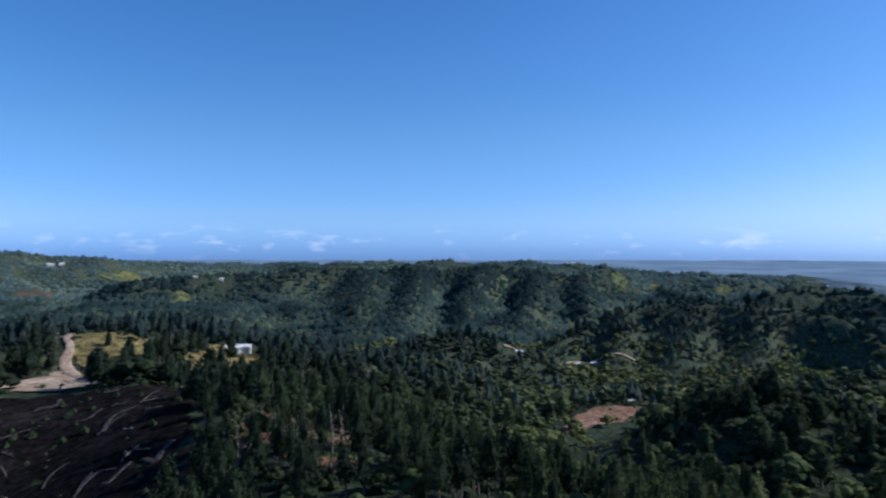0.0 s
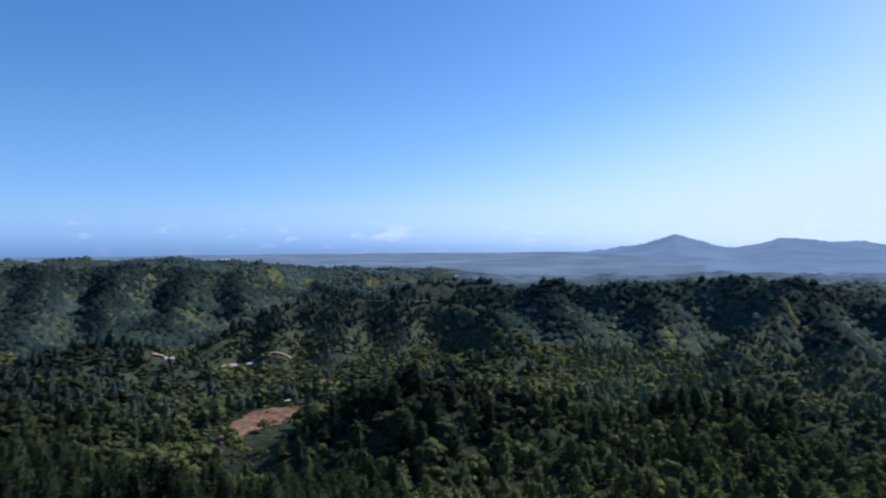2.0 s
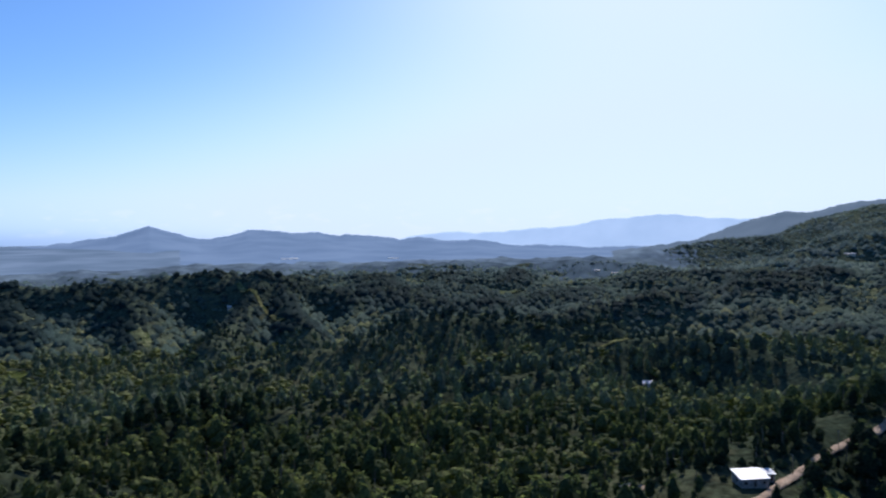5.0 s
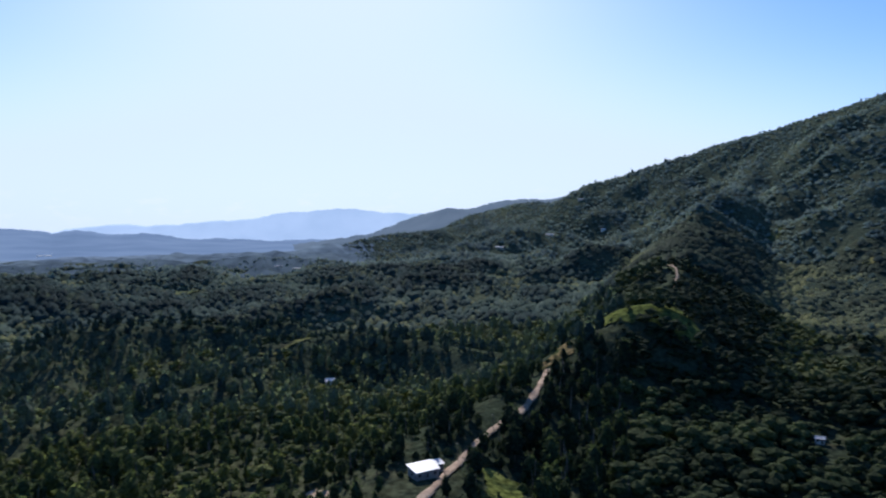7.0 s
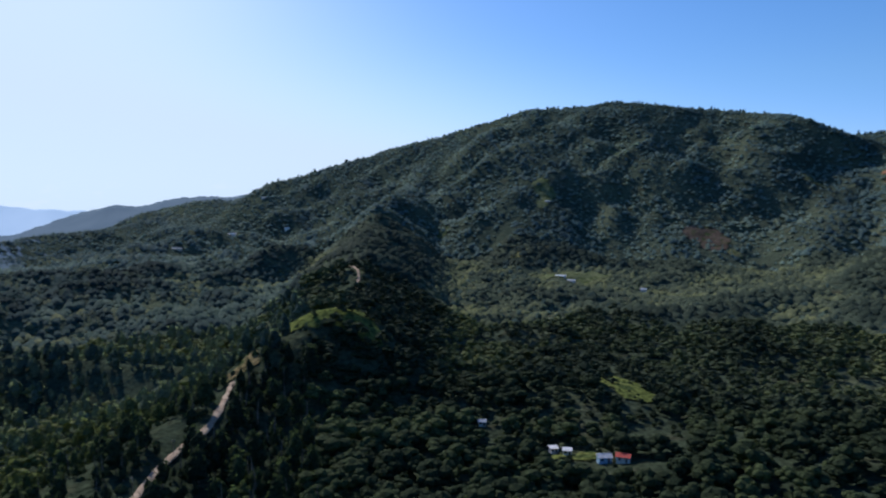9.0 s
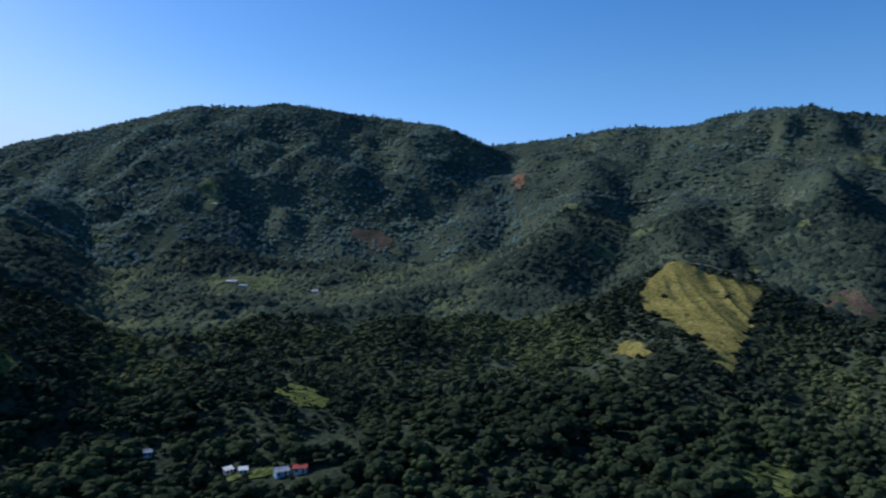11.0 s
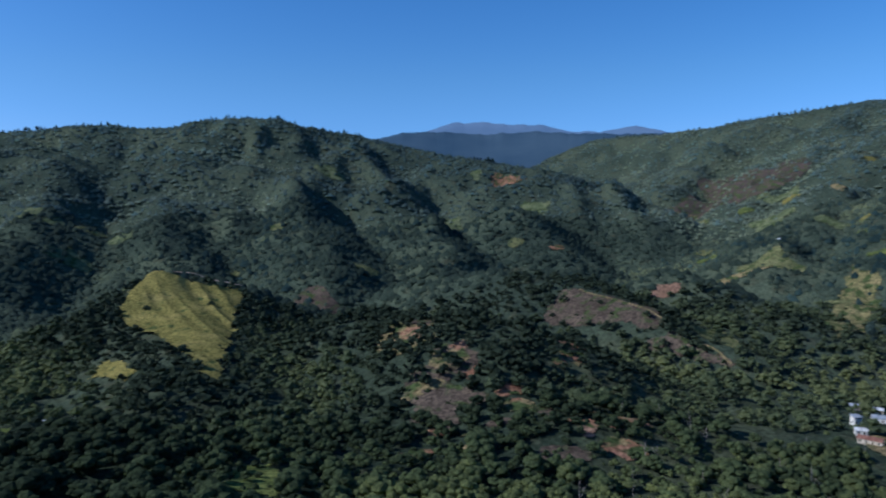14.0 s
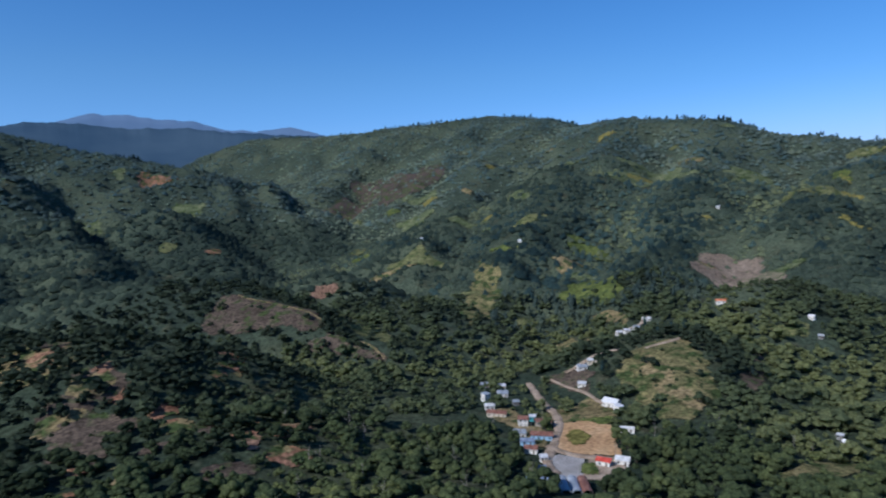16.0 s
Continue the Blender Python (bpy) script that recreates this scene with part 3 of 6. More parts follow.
def broad_crown(cards, lumps=7, spray=0.055, core=None):
    """Crown of a broad-leaved tree, unit height 1: uneven lumps round a leaning axis, ragged with leaf sprays."""
    parts = []
    lean = rng.normal(0, 0.06, 2)
    middle = (lean[0] * 0.4, lean[1] * 0.4, 0.38)
    turn = rng.uniform(0, 6.28)
    for i in range(lumps):
        a, r = turn + 6.28 * i / max(lumps - 1, 1) + rng.uniform(-0.5, 0.5), rng.uniform(0.17, 0.31) if i else 0.03
        z = rng.uniform(0.34, 0.62) if i else 0.70
        c = (r * math.cos(a) + lean[0] * z, r * math.sin(a) + lean[1] * z, z)
        rad = rng.uniform(0.15, 0.23) * (1.0 if lumps > 6 else 1.2)
        bv, bf = core or (OCTA_V, OCTA_F)
        v = (bv * rad * rng.uniform(0.82, 1.12, (len(bv), 1)) @ spin()) * [1, 1, 0.85] + c
        parts.append((v, bf, skin(v, c, middle)))
        parts.append(leaf_cards(c, rad, cards, spray, 0.85, middle))
    return join(parts)


def spin():
    """A random turn."""
    q, _ = np.linalg.qr(rng.normal(size=(3, 3)))
    return q if np.linalg.det(q) > 0 else -q


def pine_crown(cards, rings=5, sides=6, spray=0.045, foot=0.24, girth=1.0):
    """Crown of a pine, unit height 1: a ragged tapering mass of needles, widest low down, with tufts sticking out."""
    us = np.linspace(0, 1, rings + 1)[:-1]
    lean = rng.normal(0, 0.03, 2)
    rows = []
    for i, u in enumerate(us):
        a = np.arange(sides) * 2 * np.pi / sides + rng.uniform(0, 6.28)
        r = (0.150 * (1 - u ** 1.7) ** 0.7 + 0.01) * (0.6 if i == 0 else 1.0) * rng.uniform(0.55, 1.3, sides) * girth
        rows.append(np.column_stack([r * np.cos(a) + lean[0] * u, r * np.sin(a) + lean[1] * u, foot + (1 - foot) * u + rng.uniform(-0.05, 0.05, sides)]))
        rows[-1] = rows[-1][np.argsort(np.arctan2(rows[-1][:, 1] - lean[1] * u, rows[-1][:, 0] - lean[0] * u))]
    v = np.concatenate(rows + [np.array([[lean[0], lean[1], rng.uniform(0.96, 1.02)]])])
    f, m = [], rings * sides
    for i in range(rings - 1):
        for k in range(sides):
            p, q = i * sides + k, i * sides + (k + 1) % sides
            f += [(p, q, q + sides), (p, q + sides, p + sides)]
    f += [(m - sides + k, m - sides + (k + 1) % sides, m) for k in range(sides)]
    n = unit(np.column_stack([v[:, 0] - lean[0] * 0.5, v[:, 1] - lean[1] * 0.5, 0.05 + 0.12 * np.clip(v[:, 2], 0, 1)]) + rng.normal(0, 0.02, v.shape))
    u = rng.uniform(0, 1, cards) ** 1.25
    a = rng.uniform(0, 6.28, cards)
    out = np.column_stack([np.cos(a), np.sin(a), np.full(cards, 0.35)])
    r = (0.185 * (1 - u ** 1.7) ** 0.7 + 0.012) * rng.uniform(0.7, 1.3, cards)
    c = np.column_stack([r * np.cos(a) + lean[0] * u, r * np.sin(a) + lean[1] * u, foot + (1.02 - foot) * u])
    lie = rng.normal(size=(cards, 3, 3))
    lie -= 0.7 * np.sum(lie * unit(out)[:, None, :], -1, keepdims=True) * unit(out)[:, None, :]
    cv = c[:, None, :] + lie * spray * rng.uniform(0.6, 1.3, (cards, 1, 1))
    cn = unit(np.repeat(unit(out) + rng.normal(0, 0.25, (cards, 3)), 3, axis=0))
    return join([(v, np.array(f), n), (cv.reshape(-1, 3), np.arange(cards * 3).reshape(-1, 3), cn)])


def trunk(lean=0.02, r=0.016, top=0.9, limbs=5):
    """Tapered stem with limbs, unit height 1."""
    parts = []

    def tube(a, b, ra, rb):
        a, b = np.array(a, float), np.array(b, float)
        w = b - a
        u = np.cross(w, (0.3, 0.5, 0.2))
        u /= np.linalg.norm(u)
        s = np.cross(w, u)
        s /= np.linalg.norm(s)
        ang = np.arange(5) * 2 * np.pi / 5
        ring = np.cos(ang)[:, None] * u + np.sin(ang)[:, None] * s
        v = np.concatenate([a + ring * ra, b + ring * rb])
        f = []
        for i in range(5):
            j = (i + 1) % 5
            f += [(i, j, 5 + j), (i, 5 + j, 5 + i)]
        parts.append((v, np.array(f)))

    mid = (lean * rng.normal(), lean * rng.normal(), 0.45)
    end = (mid[0] + lean * rng.normal(), mid[1] + lean * rng.normal(), top)
    tube((0, 0, -0.06), mid, r * 1.25, r * 0.8)
    tube(mid, end, r * 0.8, r * 0.25)
    for i in range(limbs):
        f, a = rng.uniform(0.1, 0.8), rng.uniform(0, 6.28)
        o = np.array(mid) * (1 - f) + np.array(end) * f
        tube(o, o + np.array([0.15 * math.cos(a), 0.15 * math.sin(a), 0.07]) * (1.1 - 0.5 * f), r * 0.4, r * 0.12)
    return join(parts)


def blob(tall=False, cards=3, low_cost=False):
    """A far crown seen from above: an uneven dome with a few sprays, unit height 1."""
    n = 5
    a = np.arange(n) * 2 * np.pi / n + rng.uniform(-0.4, 0.4, n)
    r = rng.uniform(0.34, 0.52, n) * (0.62 if tall else 1.0)
    low = np.column_stack([r * np.cos(a), r * np.sin(a), rng.uniform(0.1, 0.3, n)])
    mid = low * [0.76, 0.76, 1] + [0, 0, 0.36 if tall else 0.32]
    top = np.array([[rng.normal(0, 0.06), rng.normal(0, 0.06), rng.uniform(0.8, 1.0)]])
    centre = np.array([0, 0, 0.1])
    if low_cost:
        v = np.concatenate([low * [1, 1, 1.2], top])
        return v, np.array([(k, (k + 1) % n, n) for k in range(n)]), unit(v - centre)
    v = np.concatenate([low, mid, top])
    f = [(k, (k + 1) % n, n + k) for k in range(n)] + [((k + 1) % n, n + (k + 1) % n, n + k) for k in range(n)] + [(n + k, n + (k + 1) % n, 2 * n) for k in range(n)]
    return join([(v, np.array(f), unit(v - centre))] + ([leaf_cards((0, 0, 0.5), 0.3 if tall else 0.42, cards, 0.12, 0.9, (0, 0, 0.3))] if cards else []))


# ---- open ground: meadows, bare earth and roads, where no trees stand ----
OPEN = []
ROADS = []
HOUSE_SPOTS = []


def oval(az, d, rx, ry, turn=0.0, n=14):
    """Outline of an oval clearing: half depth rx, half width ry, in metres; turned about its middle."""
    cx, cy = polar(az, d)
    out = []
    for k in range(n):
        a = 2 * math.pi * k / n
        u, v = rx * math.cos(a), ry * math.sin(a)
        b = radians(az + turn)
        out.append((cx + u * math.sin(b) + v * math.cos(b), cy + u * math.cos(b) - v * math.sin(b)))
    return out


def inside(x, y, outline, ragged=0.0):
    """Whether points lie inside an outline, its edge made uneven."""
    if ragged:
        x, y = x + ragged * vnoise(x, y, ragged * 3.5, 61) + 0.6 * ragged * vnoise(x, y, ragged * 1.1, 63), y + ragged * vnoise(x, y, ragged * 3.5, 62) + 0.6 * ragged * vnoise(x, y, ragged * 1.1, 64)
    res = np.zeros(x.shape, bool)
    for (x0, y0), (x1, y1) in zip(outline, outline[1:] + outline[:1]):
        cut = (y0 > y) != (y1 > y)
        res ^= cut & (x < (x1 - x0) * (y - y0) / ((y1 - y0) or 1e-9) + x0)
    return res


def clear_of(x, y, open_too=False):
    """True where trees may stand, or bushes on open ground too."""
    ok = np.ones(x.shape, bool)
    for outline, ragged, bushes in [] if open_too else OPEN:
        i = inside(x, y, outline, ragged)
        # trees stand back from the lower edge of a clearing
        k = 1 + (10 + 0.014 * np.hypot(x, y)) / np.maximum(np.hypot(x, y), 20)
        i |= inside(x * k, y * k, outline, ragged) & (hash2(np.floor(x * 3), np.floor(y * 3), 92) < 0.6 - 1.6 * bushes)
        ok &= ~i | (hash2(np.floor(x * 3), np.floor(y * 3), 91) < bushes)
    for width, line in ROADS:
        for (px, py), (qx, qy) in zip(line, line[1:]):
            ex, ey = qx - px, qy - py
            f = np.clip(((x - px) * ex + (y - py) * ey) / (ex * ex + ey * ey), 0, 1)
            ok &= np.hypot(x - px - f * ex, y - py - f * ey) > width * 0.5 + (2.0 if width < 2.8 else 3.6)
    for hx, hy, r in HOUSE_SPOTS:
        away = np.hypot(x - hx, y - hy)
        front = (x * hx + y * hy) / math.hypot(hx, hy) < math.hypot(hx, hy)
        ok &= (away > r) & ~((away < 3.0 * r) & front & (hash2(np.floor(x * 5), np.floor(y * 5), 93) < 0.8))
    return ok


def scatter(d0, d1, cell, seed, back=0.1, sectors=None, bushes_only=False):
    """Jittered stand of trees in a ring; thinner in patches, and thin where the valley is closed off behind."""
    n = int(2 * d1 / cell) + 1
    i, j = np.meshgrid(np.arange(n), np.arange(n), indexing="ij")
    i, j = i.ravel(), j.ravel()
    x = (i + 1.5 * hash2(i, j, seed)) * cell - d1
    y = (j + 1.5 * hash2(i, j, seed + 1)) * cell - d1
    d, az = np.hypot(x, y), np.degrees(np.arctan2(x, y)) % 360
    keep = (d > d0) & (d <= d1)
    keep &= hash2(i, j, seed + 2) < np.where((az > 252) & (az < 322), back, 0.96)
    if sectors:
        keep &= np.any([(az > a) & (az < b) for a, b in sectors], axis=0)
    x, y = x[keep], y[keep]
    thin = vnoise(x, y, 60, 41) + 0.5 * vnoise(x, y, 22, 42) > -0.95
    x, y = x[thin], y[thin]
    if bushes_only:
        some = (hash2(np.floor(x * 3), np.floor(y * 3), 95) < 0.26 + 0.22 * vnoise(x, y, 25, 96)) & clear_of(x, y, open_too=True)
        x, y = x[some], y[some]
        open_ground = np.any([inside(x, y, o, r) for o, r, _ in OPEN if _ > 0.0], axis=0)
        return x[open_ground], y[open_ground]
    ok = clear_of(x, y)
    return x[ok], y[ok]


def is_pine(x, y):
    """Pines hold the northern and eastern slopes and the high crests."""
    az, d = np.degrees(np.arctan2(x, y)) % 360, np.hypot(x, y)
    p = np.where((az < 108) | (az > 300), 0.88, np.where(d < 850, -0.2, 0.06))
    p = np.where((d > 1500) & (az > 92) & (az < 152), 0.55, np.where((d > 1700) & (ground_z(x, y) > 150), 0.25, p))
    p = np.where((az > 216) & (az < 234) & (d > 740) & (d < 1400), 0.42, p)
    rise = ground_z(x, y) - np.interp(d, FLOOR_D, FLOOR_NORTH)
    p = np.where((p > 0.5) & (d > 330), np.clip(np.where(d > 850, 0.8, np.where((az > 38) & (az < 110), 0.72, 0.12)) + rise * 0.02, 0.1, 0.94), p)
    return hash2(np.floor(x * 7), np.floor(y * 7), 77) < p + 0.25 * vnoise(x, y, 150, 78)


def stand(name, label, x, y, templates, mat, h0, h1, spread=1.0, smooth=False, sink=0.0, canopy=0.0):
    """Many trees joined into one mesh of kind stuff. canopy: how far their crowns close into one roof over the slope."""
    z = ground_z(x, y)
    pick = rng.integers(0, len(templates), len(x))
    e = 9.0
    slope = unit(np.stack([ground_z(x - e, y) - ground_z(x + e, y), ground_z(x, y - e) - ground_z(x, y + e), np.full(len(x), 2 * e)], -1))
    vs, fs, ts, ns, k = [], [], [], [], 0
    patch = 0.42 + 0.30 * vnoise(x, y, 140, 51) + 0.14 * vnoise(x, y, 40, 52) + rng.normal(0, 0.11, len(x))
    # lusher, lighter growth in hollows, dark pines on crests; relief and haze painted in
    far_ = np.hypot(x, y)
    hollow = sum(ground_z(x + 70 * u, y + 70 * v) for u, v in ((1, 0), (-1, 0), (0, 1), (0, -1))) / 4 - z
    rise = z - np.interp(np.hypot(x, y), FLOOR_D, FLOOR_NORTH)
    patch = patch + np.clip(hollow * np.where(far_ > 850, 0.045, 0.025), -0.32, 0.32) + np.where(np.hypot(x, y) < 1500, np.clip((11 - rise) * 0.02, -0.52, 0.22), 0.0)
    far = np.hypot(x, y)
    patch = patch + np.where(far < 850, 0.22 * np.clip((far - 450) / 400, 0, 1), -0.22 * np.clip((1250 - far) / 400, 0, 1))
    # by bearing: shaded slopes painted darker, hazy slopes lighter, in the leaf tint
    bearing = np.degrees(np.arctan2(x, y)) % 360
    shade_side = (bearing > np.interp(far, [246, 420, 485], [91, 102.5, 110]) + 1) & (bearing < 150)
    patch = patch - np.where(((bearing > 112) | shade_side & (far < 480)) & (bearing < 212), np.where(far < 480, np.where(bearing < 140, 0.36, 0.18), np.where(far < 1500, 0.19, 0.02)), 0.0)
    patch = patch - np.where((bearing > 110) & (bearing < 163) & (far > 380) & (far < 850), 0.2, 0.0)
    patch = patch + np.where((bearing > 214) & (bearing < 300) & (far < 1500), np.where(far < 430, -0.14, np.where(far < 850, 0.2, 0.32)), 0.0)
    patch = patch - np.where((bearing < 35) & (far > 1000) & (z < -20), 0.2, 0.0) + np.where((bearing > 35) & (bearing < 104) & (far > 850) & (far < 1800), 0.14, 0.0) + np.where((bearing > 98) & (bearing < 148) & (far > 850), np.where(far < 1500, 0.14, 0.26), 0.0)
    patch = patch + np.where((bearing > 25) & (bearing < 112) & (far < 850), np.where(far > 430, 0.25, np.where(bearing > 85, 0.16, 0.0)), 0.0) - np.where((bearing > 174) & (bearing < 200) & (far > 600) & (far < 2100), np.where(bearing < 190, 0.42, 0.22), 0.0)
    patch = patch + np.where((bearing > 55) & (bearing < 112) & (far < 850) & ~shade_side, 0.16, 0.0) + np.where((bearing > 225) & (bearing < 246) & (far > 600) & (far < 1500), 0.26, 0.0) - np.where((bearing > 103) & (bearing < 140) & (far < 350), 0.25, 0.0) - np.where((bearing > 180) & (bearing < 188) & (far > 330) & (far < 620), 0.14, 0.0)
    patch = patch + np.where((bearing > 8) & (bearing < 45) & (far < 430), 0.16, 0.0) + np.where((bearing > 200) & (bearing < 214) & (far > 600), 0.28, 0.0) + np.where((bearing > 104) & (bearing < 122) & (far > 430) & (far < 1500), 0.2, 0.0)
    for t, (tv, tf, *tn) in enumerate(templates):
        m = pick == t
        c = int(m.sum())
        if not c:
            continue
        h = (h0 * 0.8 + (h1 * 1.3 - h0 * 0.8) * rng.uniform(0, 1, c) ** 2.0) * (1 + 0.25 * vnoise(x[m], y[m], 70, 53))
        wide = h * rng.uniform(0.9, 1.35, c) * spread
        a = rng.uniform(0, 6.28, c)
        ca, sa = np.cos(a), np.sin(a)
        px = tv[None, :, 0] * ca[:, None] - tv[None, :, 1] * sa[:, None]
        py = tv[None, :, 0] * sa[:, None] + tv[None, :, 1] * ca[:, None]
        v = np.stack([px * wide[:, None] + x[m][:, None], py * wide[:, None] + y[m][:, None], (tv[None, :, 2] - sink) * h[:, None] + z[m][:, None] - 0.3], -1)
        vs.append(v.reshape(-1, 3))
        fs.append((tf[None] + (np.arange(c) * len(tv))[:, None, None] + k).reshape(-1, 3))
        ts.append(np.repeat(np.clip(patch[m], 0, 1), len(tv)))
        if tn:
            nx, ny = tn[0][None, :, 0] * ca[:, None] - tn[0][None, :, 1] * sa[:, None], tn[0][None, :, 0] * sa[:, None] + tn[0][None, :, 1] * ca[:, None]
            own = np.stack([nx, ny, np.broadcast_to(tn[0][None, :, 2], nx.shape)], -1)
            ns.append(unit(own * (1 - canopy) + slope[m][:, None, :] * canopy).reshape(-1, 3))
        k += c * len(tv)
    ob = new(name, mesh_from(name, np.concatenate(vs), np.concatenate(fs), mat, smooth, np.concatenate(ts), np.concatenate(ns) if ns else None))
    return tagged(ob, label, "woodland", kind="stuff")

M_PALE_DIRT = two_tone("pale_dirt", (0.24, 0.175, 0.12), (0.36, 0.27, 0.19), (0.47, 0.37, 0.27), 0.16, fine=7, depth=0.1)
M_BALL_FIELD = two_tone("sandy_playing_field", (0.40, 0.235, 0.115), (0.48, 0.295, 0.145), (0.56, 0.38, 0.21), 0.05, fine=8, depth=0.01)
M_PAVED = two_tone("worn_paving", (0.30, 0.27, 0.24), (0.36, 0.33, 0.30), (0.42, 0.39, 0.36), 0.12, fine=10, depth=0.04)


def scrub_soil(name, c1, c2, c3, cover, scale=0.09):
    """Bare earth broken up by low scrub and grass."""
    m, n, l, b = material(name, 1.0, 0.0)
    big, mid, small = noise_node(n, l, 0.035, 4), noise_node(n, l, scale, 5, seed=4.0), noise_node(n, l, 0.38, 6, seed=8.0)
    soil = ramp(n, l, big.outputs[0], [(0.3, c1), (0.52, c2), (0.72, c3)])
    green = ramp(n, l, mid.outputs[0], [(cover - 0.06, (1, 1, 1)), (cover + 0.06, (0, 0, 0))])
    c = mix(n, l, green.outputs[0], soil.outputs[0], (0.05, 0.068, 0.025))
    g = ramp(n, l, small.outputs[0], [(0.33, (0.42, 0.43, 0.42)), (0.5, (0.95, 0.95, 0.95)), (0.66, (1.5, 1.46, 1.4))])
    l.new(mix(n, l, 1.0, c, g.outputs[0], "MULTIPLY"), b.inputs["Base Color"])
    bump(n, l, b, mid.outputs[0], 1.0, 1.5)
    return m


M_RED_SOIL = scrub_soil("red_soil", (0.16, 0.08, 0.05), (0.22, 0.115, 0.07), (0.27, 0.155, 0.10), 0.47)
M_RED_BARE = scrub_soil("red_brown_bare_soil", (0.17, 0.10, 0.065), (0.22, 0.135, 0.09), (0.27, 0.17, 0.12), 0.30)
M_GREY_SOIL = scrub_soil("grey_cleared_soil", (0.060, 0.046, 0.036), (0.090, 0.069, 0.052), (0.135, 0.103, 0.076), 0.42)
M_BROWN_SOIL = scrub_soil("brown_scrub_soil", (0.14, 0.112, 0.054), (0.20, 0.155, 0.078), (0.25, 0.19, 0.10), 0.46)
M_BURNT_SLOPE = scrub_soil("burnt_red_slope", (0.050, 0.042, 0.040), (0.075, 0.056, 0.050), (0.105, 0.072, 0.060), 0.46)
M_DRY_GRASS = scrub_soil("dry_hill_grass", (0.135, 0.120, 0.036), (0.185, 0.16, 0.048), (0.23, 0.19, 0.064), 0.36)
M_GREEN_GRASS = scrub_soil("green_grass", (0.072, 0.090, 0.026), (0.102, 0.120, 0.034), (0.14, 0.15, 0.048), 0.43)
# green grass paled and greyed in its colour for the haze of distance
M_HILL_GRASS = scrub_soil("hazed_hill_pasture", (0.082, 0.098, 0.050), (0.112, 0.128, 0.064), (0.15, 0.16, 0.082), 0.45)
M_PALE_SOIL = scrub_soil("pale_cleared_soil", (0.15, 0.115, 0.085), (0.20, 0.155, 0.115), (0.26, 0.20, 0.15), 0.33)
M_GOLD_GRASS = scrub_soil("golden_brown_grass", (0.14, 0.112, 0.045), (0.185, 0.15, 0.06), (0.225, 0.18, 0.08), 0.30)
M_OLIVE = scrub_soil("olive_hill_grass", (0.092, 0.096, 0.042), (0.128, 0.130, 0.056), (0.17, 0.166, 0.078), 0.44)
M_SCRUB_SLOPE = scrub_soil("dry_scrub_grass", (0.105, 0.098, 0.045), (0.160, 0.140, 0.062), (0.23, 0.185, 0.09), 0.46)
# felled soil, its colour darkened for the shade lying on the slope
M_SHADED_SOIL = scrub_soil("shaded_felled_soil", (0.007, 0.0065, 0.0068), (0.011, 0.010, 0.010), (0.030, 0.025, 0.024), 0.30)


def drape(name, label, mat, outline, ragged, bushes=0.0, lift=0.0, block=True, relief=0.0, turn=0.0):
    """A piece of open ground laid over the terrain. bushes: share of the trees that stay; relief: height of folds running down it."""
    if block:
        OPEN.append((outline, ragged, bushes))
    xs, ys = [p[0] for p in outline], [p[1] for p in outline]
    m = ragged * 1.5
    d = math.hypot(sum(xs) / len(xs), sum(ys) / len(ys))
    step = max(1.1, d * 0.0027)
    gx, gy = np.arange(min(xs) - m, max(xs) + m, step), np.arange(min(ys) - m, max(ys) + m, step)
    nx, ny = len(gx), len(gy)
    X, Y = np.meshgrid(gx, gy, indexing="ij")
    jx, jy = X + step * 0.35 * vnoise(X, Y, step * 2, 71), Y + step * 0.35 * vnoise(X, Y, step * 2, 72)
    keep = inside(X[:-1, :-1] + step / 2, Y[:-1, :-1] + step / 2, outline, ragged)
    Z = ground_z(jx, jy) + 0.35 + 0.0009 * d + lift + 0.15 * vnoise(jx, jy, 6, 73)
    if relief:
        b = radians(turn)
        across = jx * math.cos(b) - jy * math.sin(b)
        Z = Z + relief * (1 - 2 * np.abs(vnoise(across + 9 * vnoise(jx, jy, 50, 75), jx * 0.12 + jy * 0.12, 16, 74))) + relief
    i, j = np.nonzero(keep)
    if not len(i):
        return None
    q = np.stack([i * ny + j, (i + 1) * ny + j, (i + 1) * ny + j + 1, i * ny + j + 1], -1)
    used, inv = np.unique(q, return_inverse=True)
    co = np.stack([jx, jy, Z], -1).reshape(-1, 3)[used]
    ob = new(name, mesh_from(name, co, inv.reshape(-1, 4), mat, smooth=True))
    return tagged(ob, label, name.replace("_", " "), kind="structure")


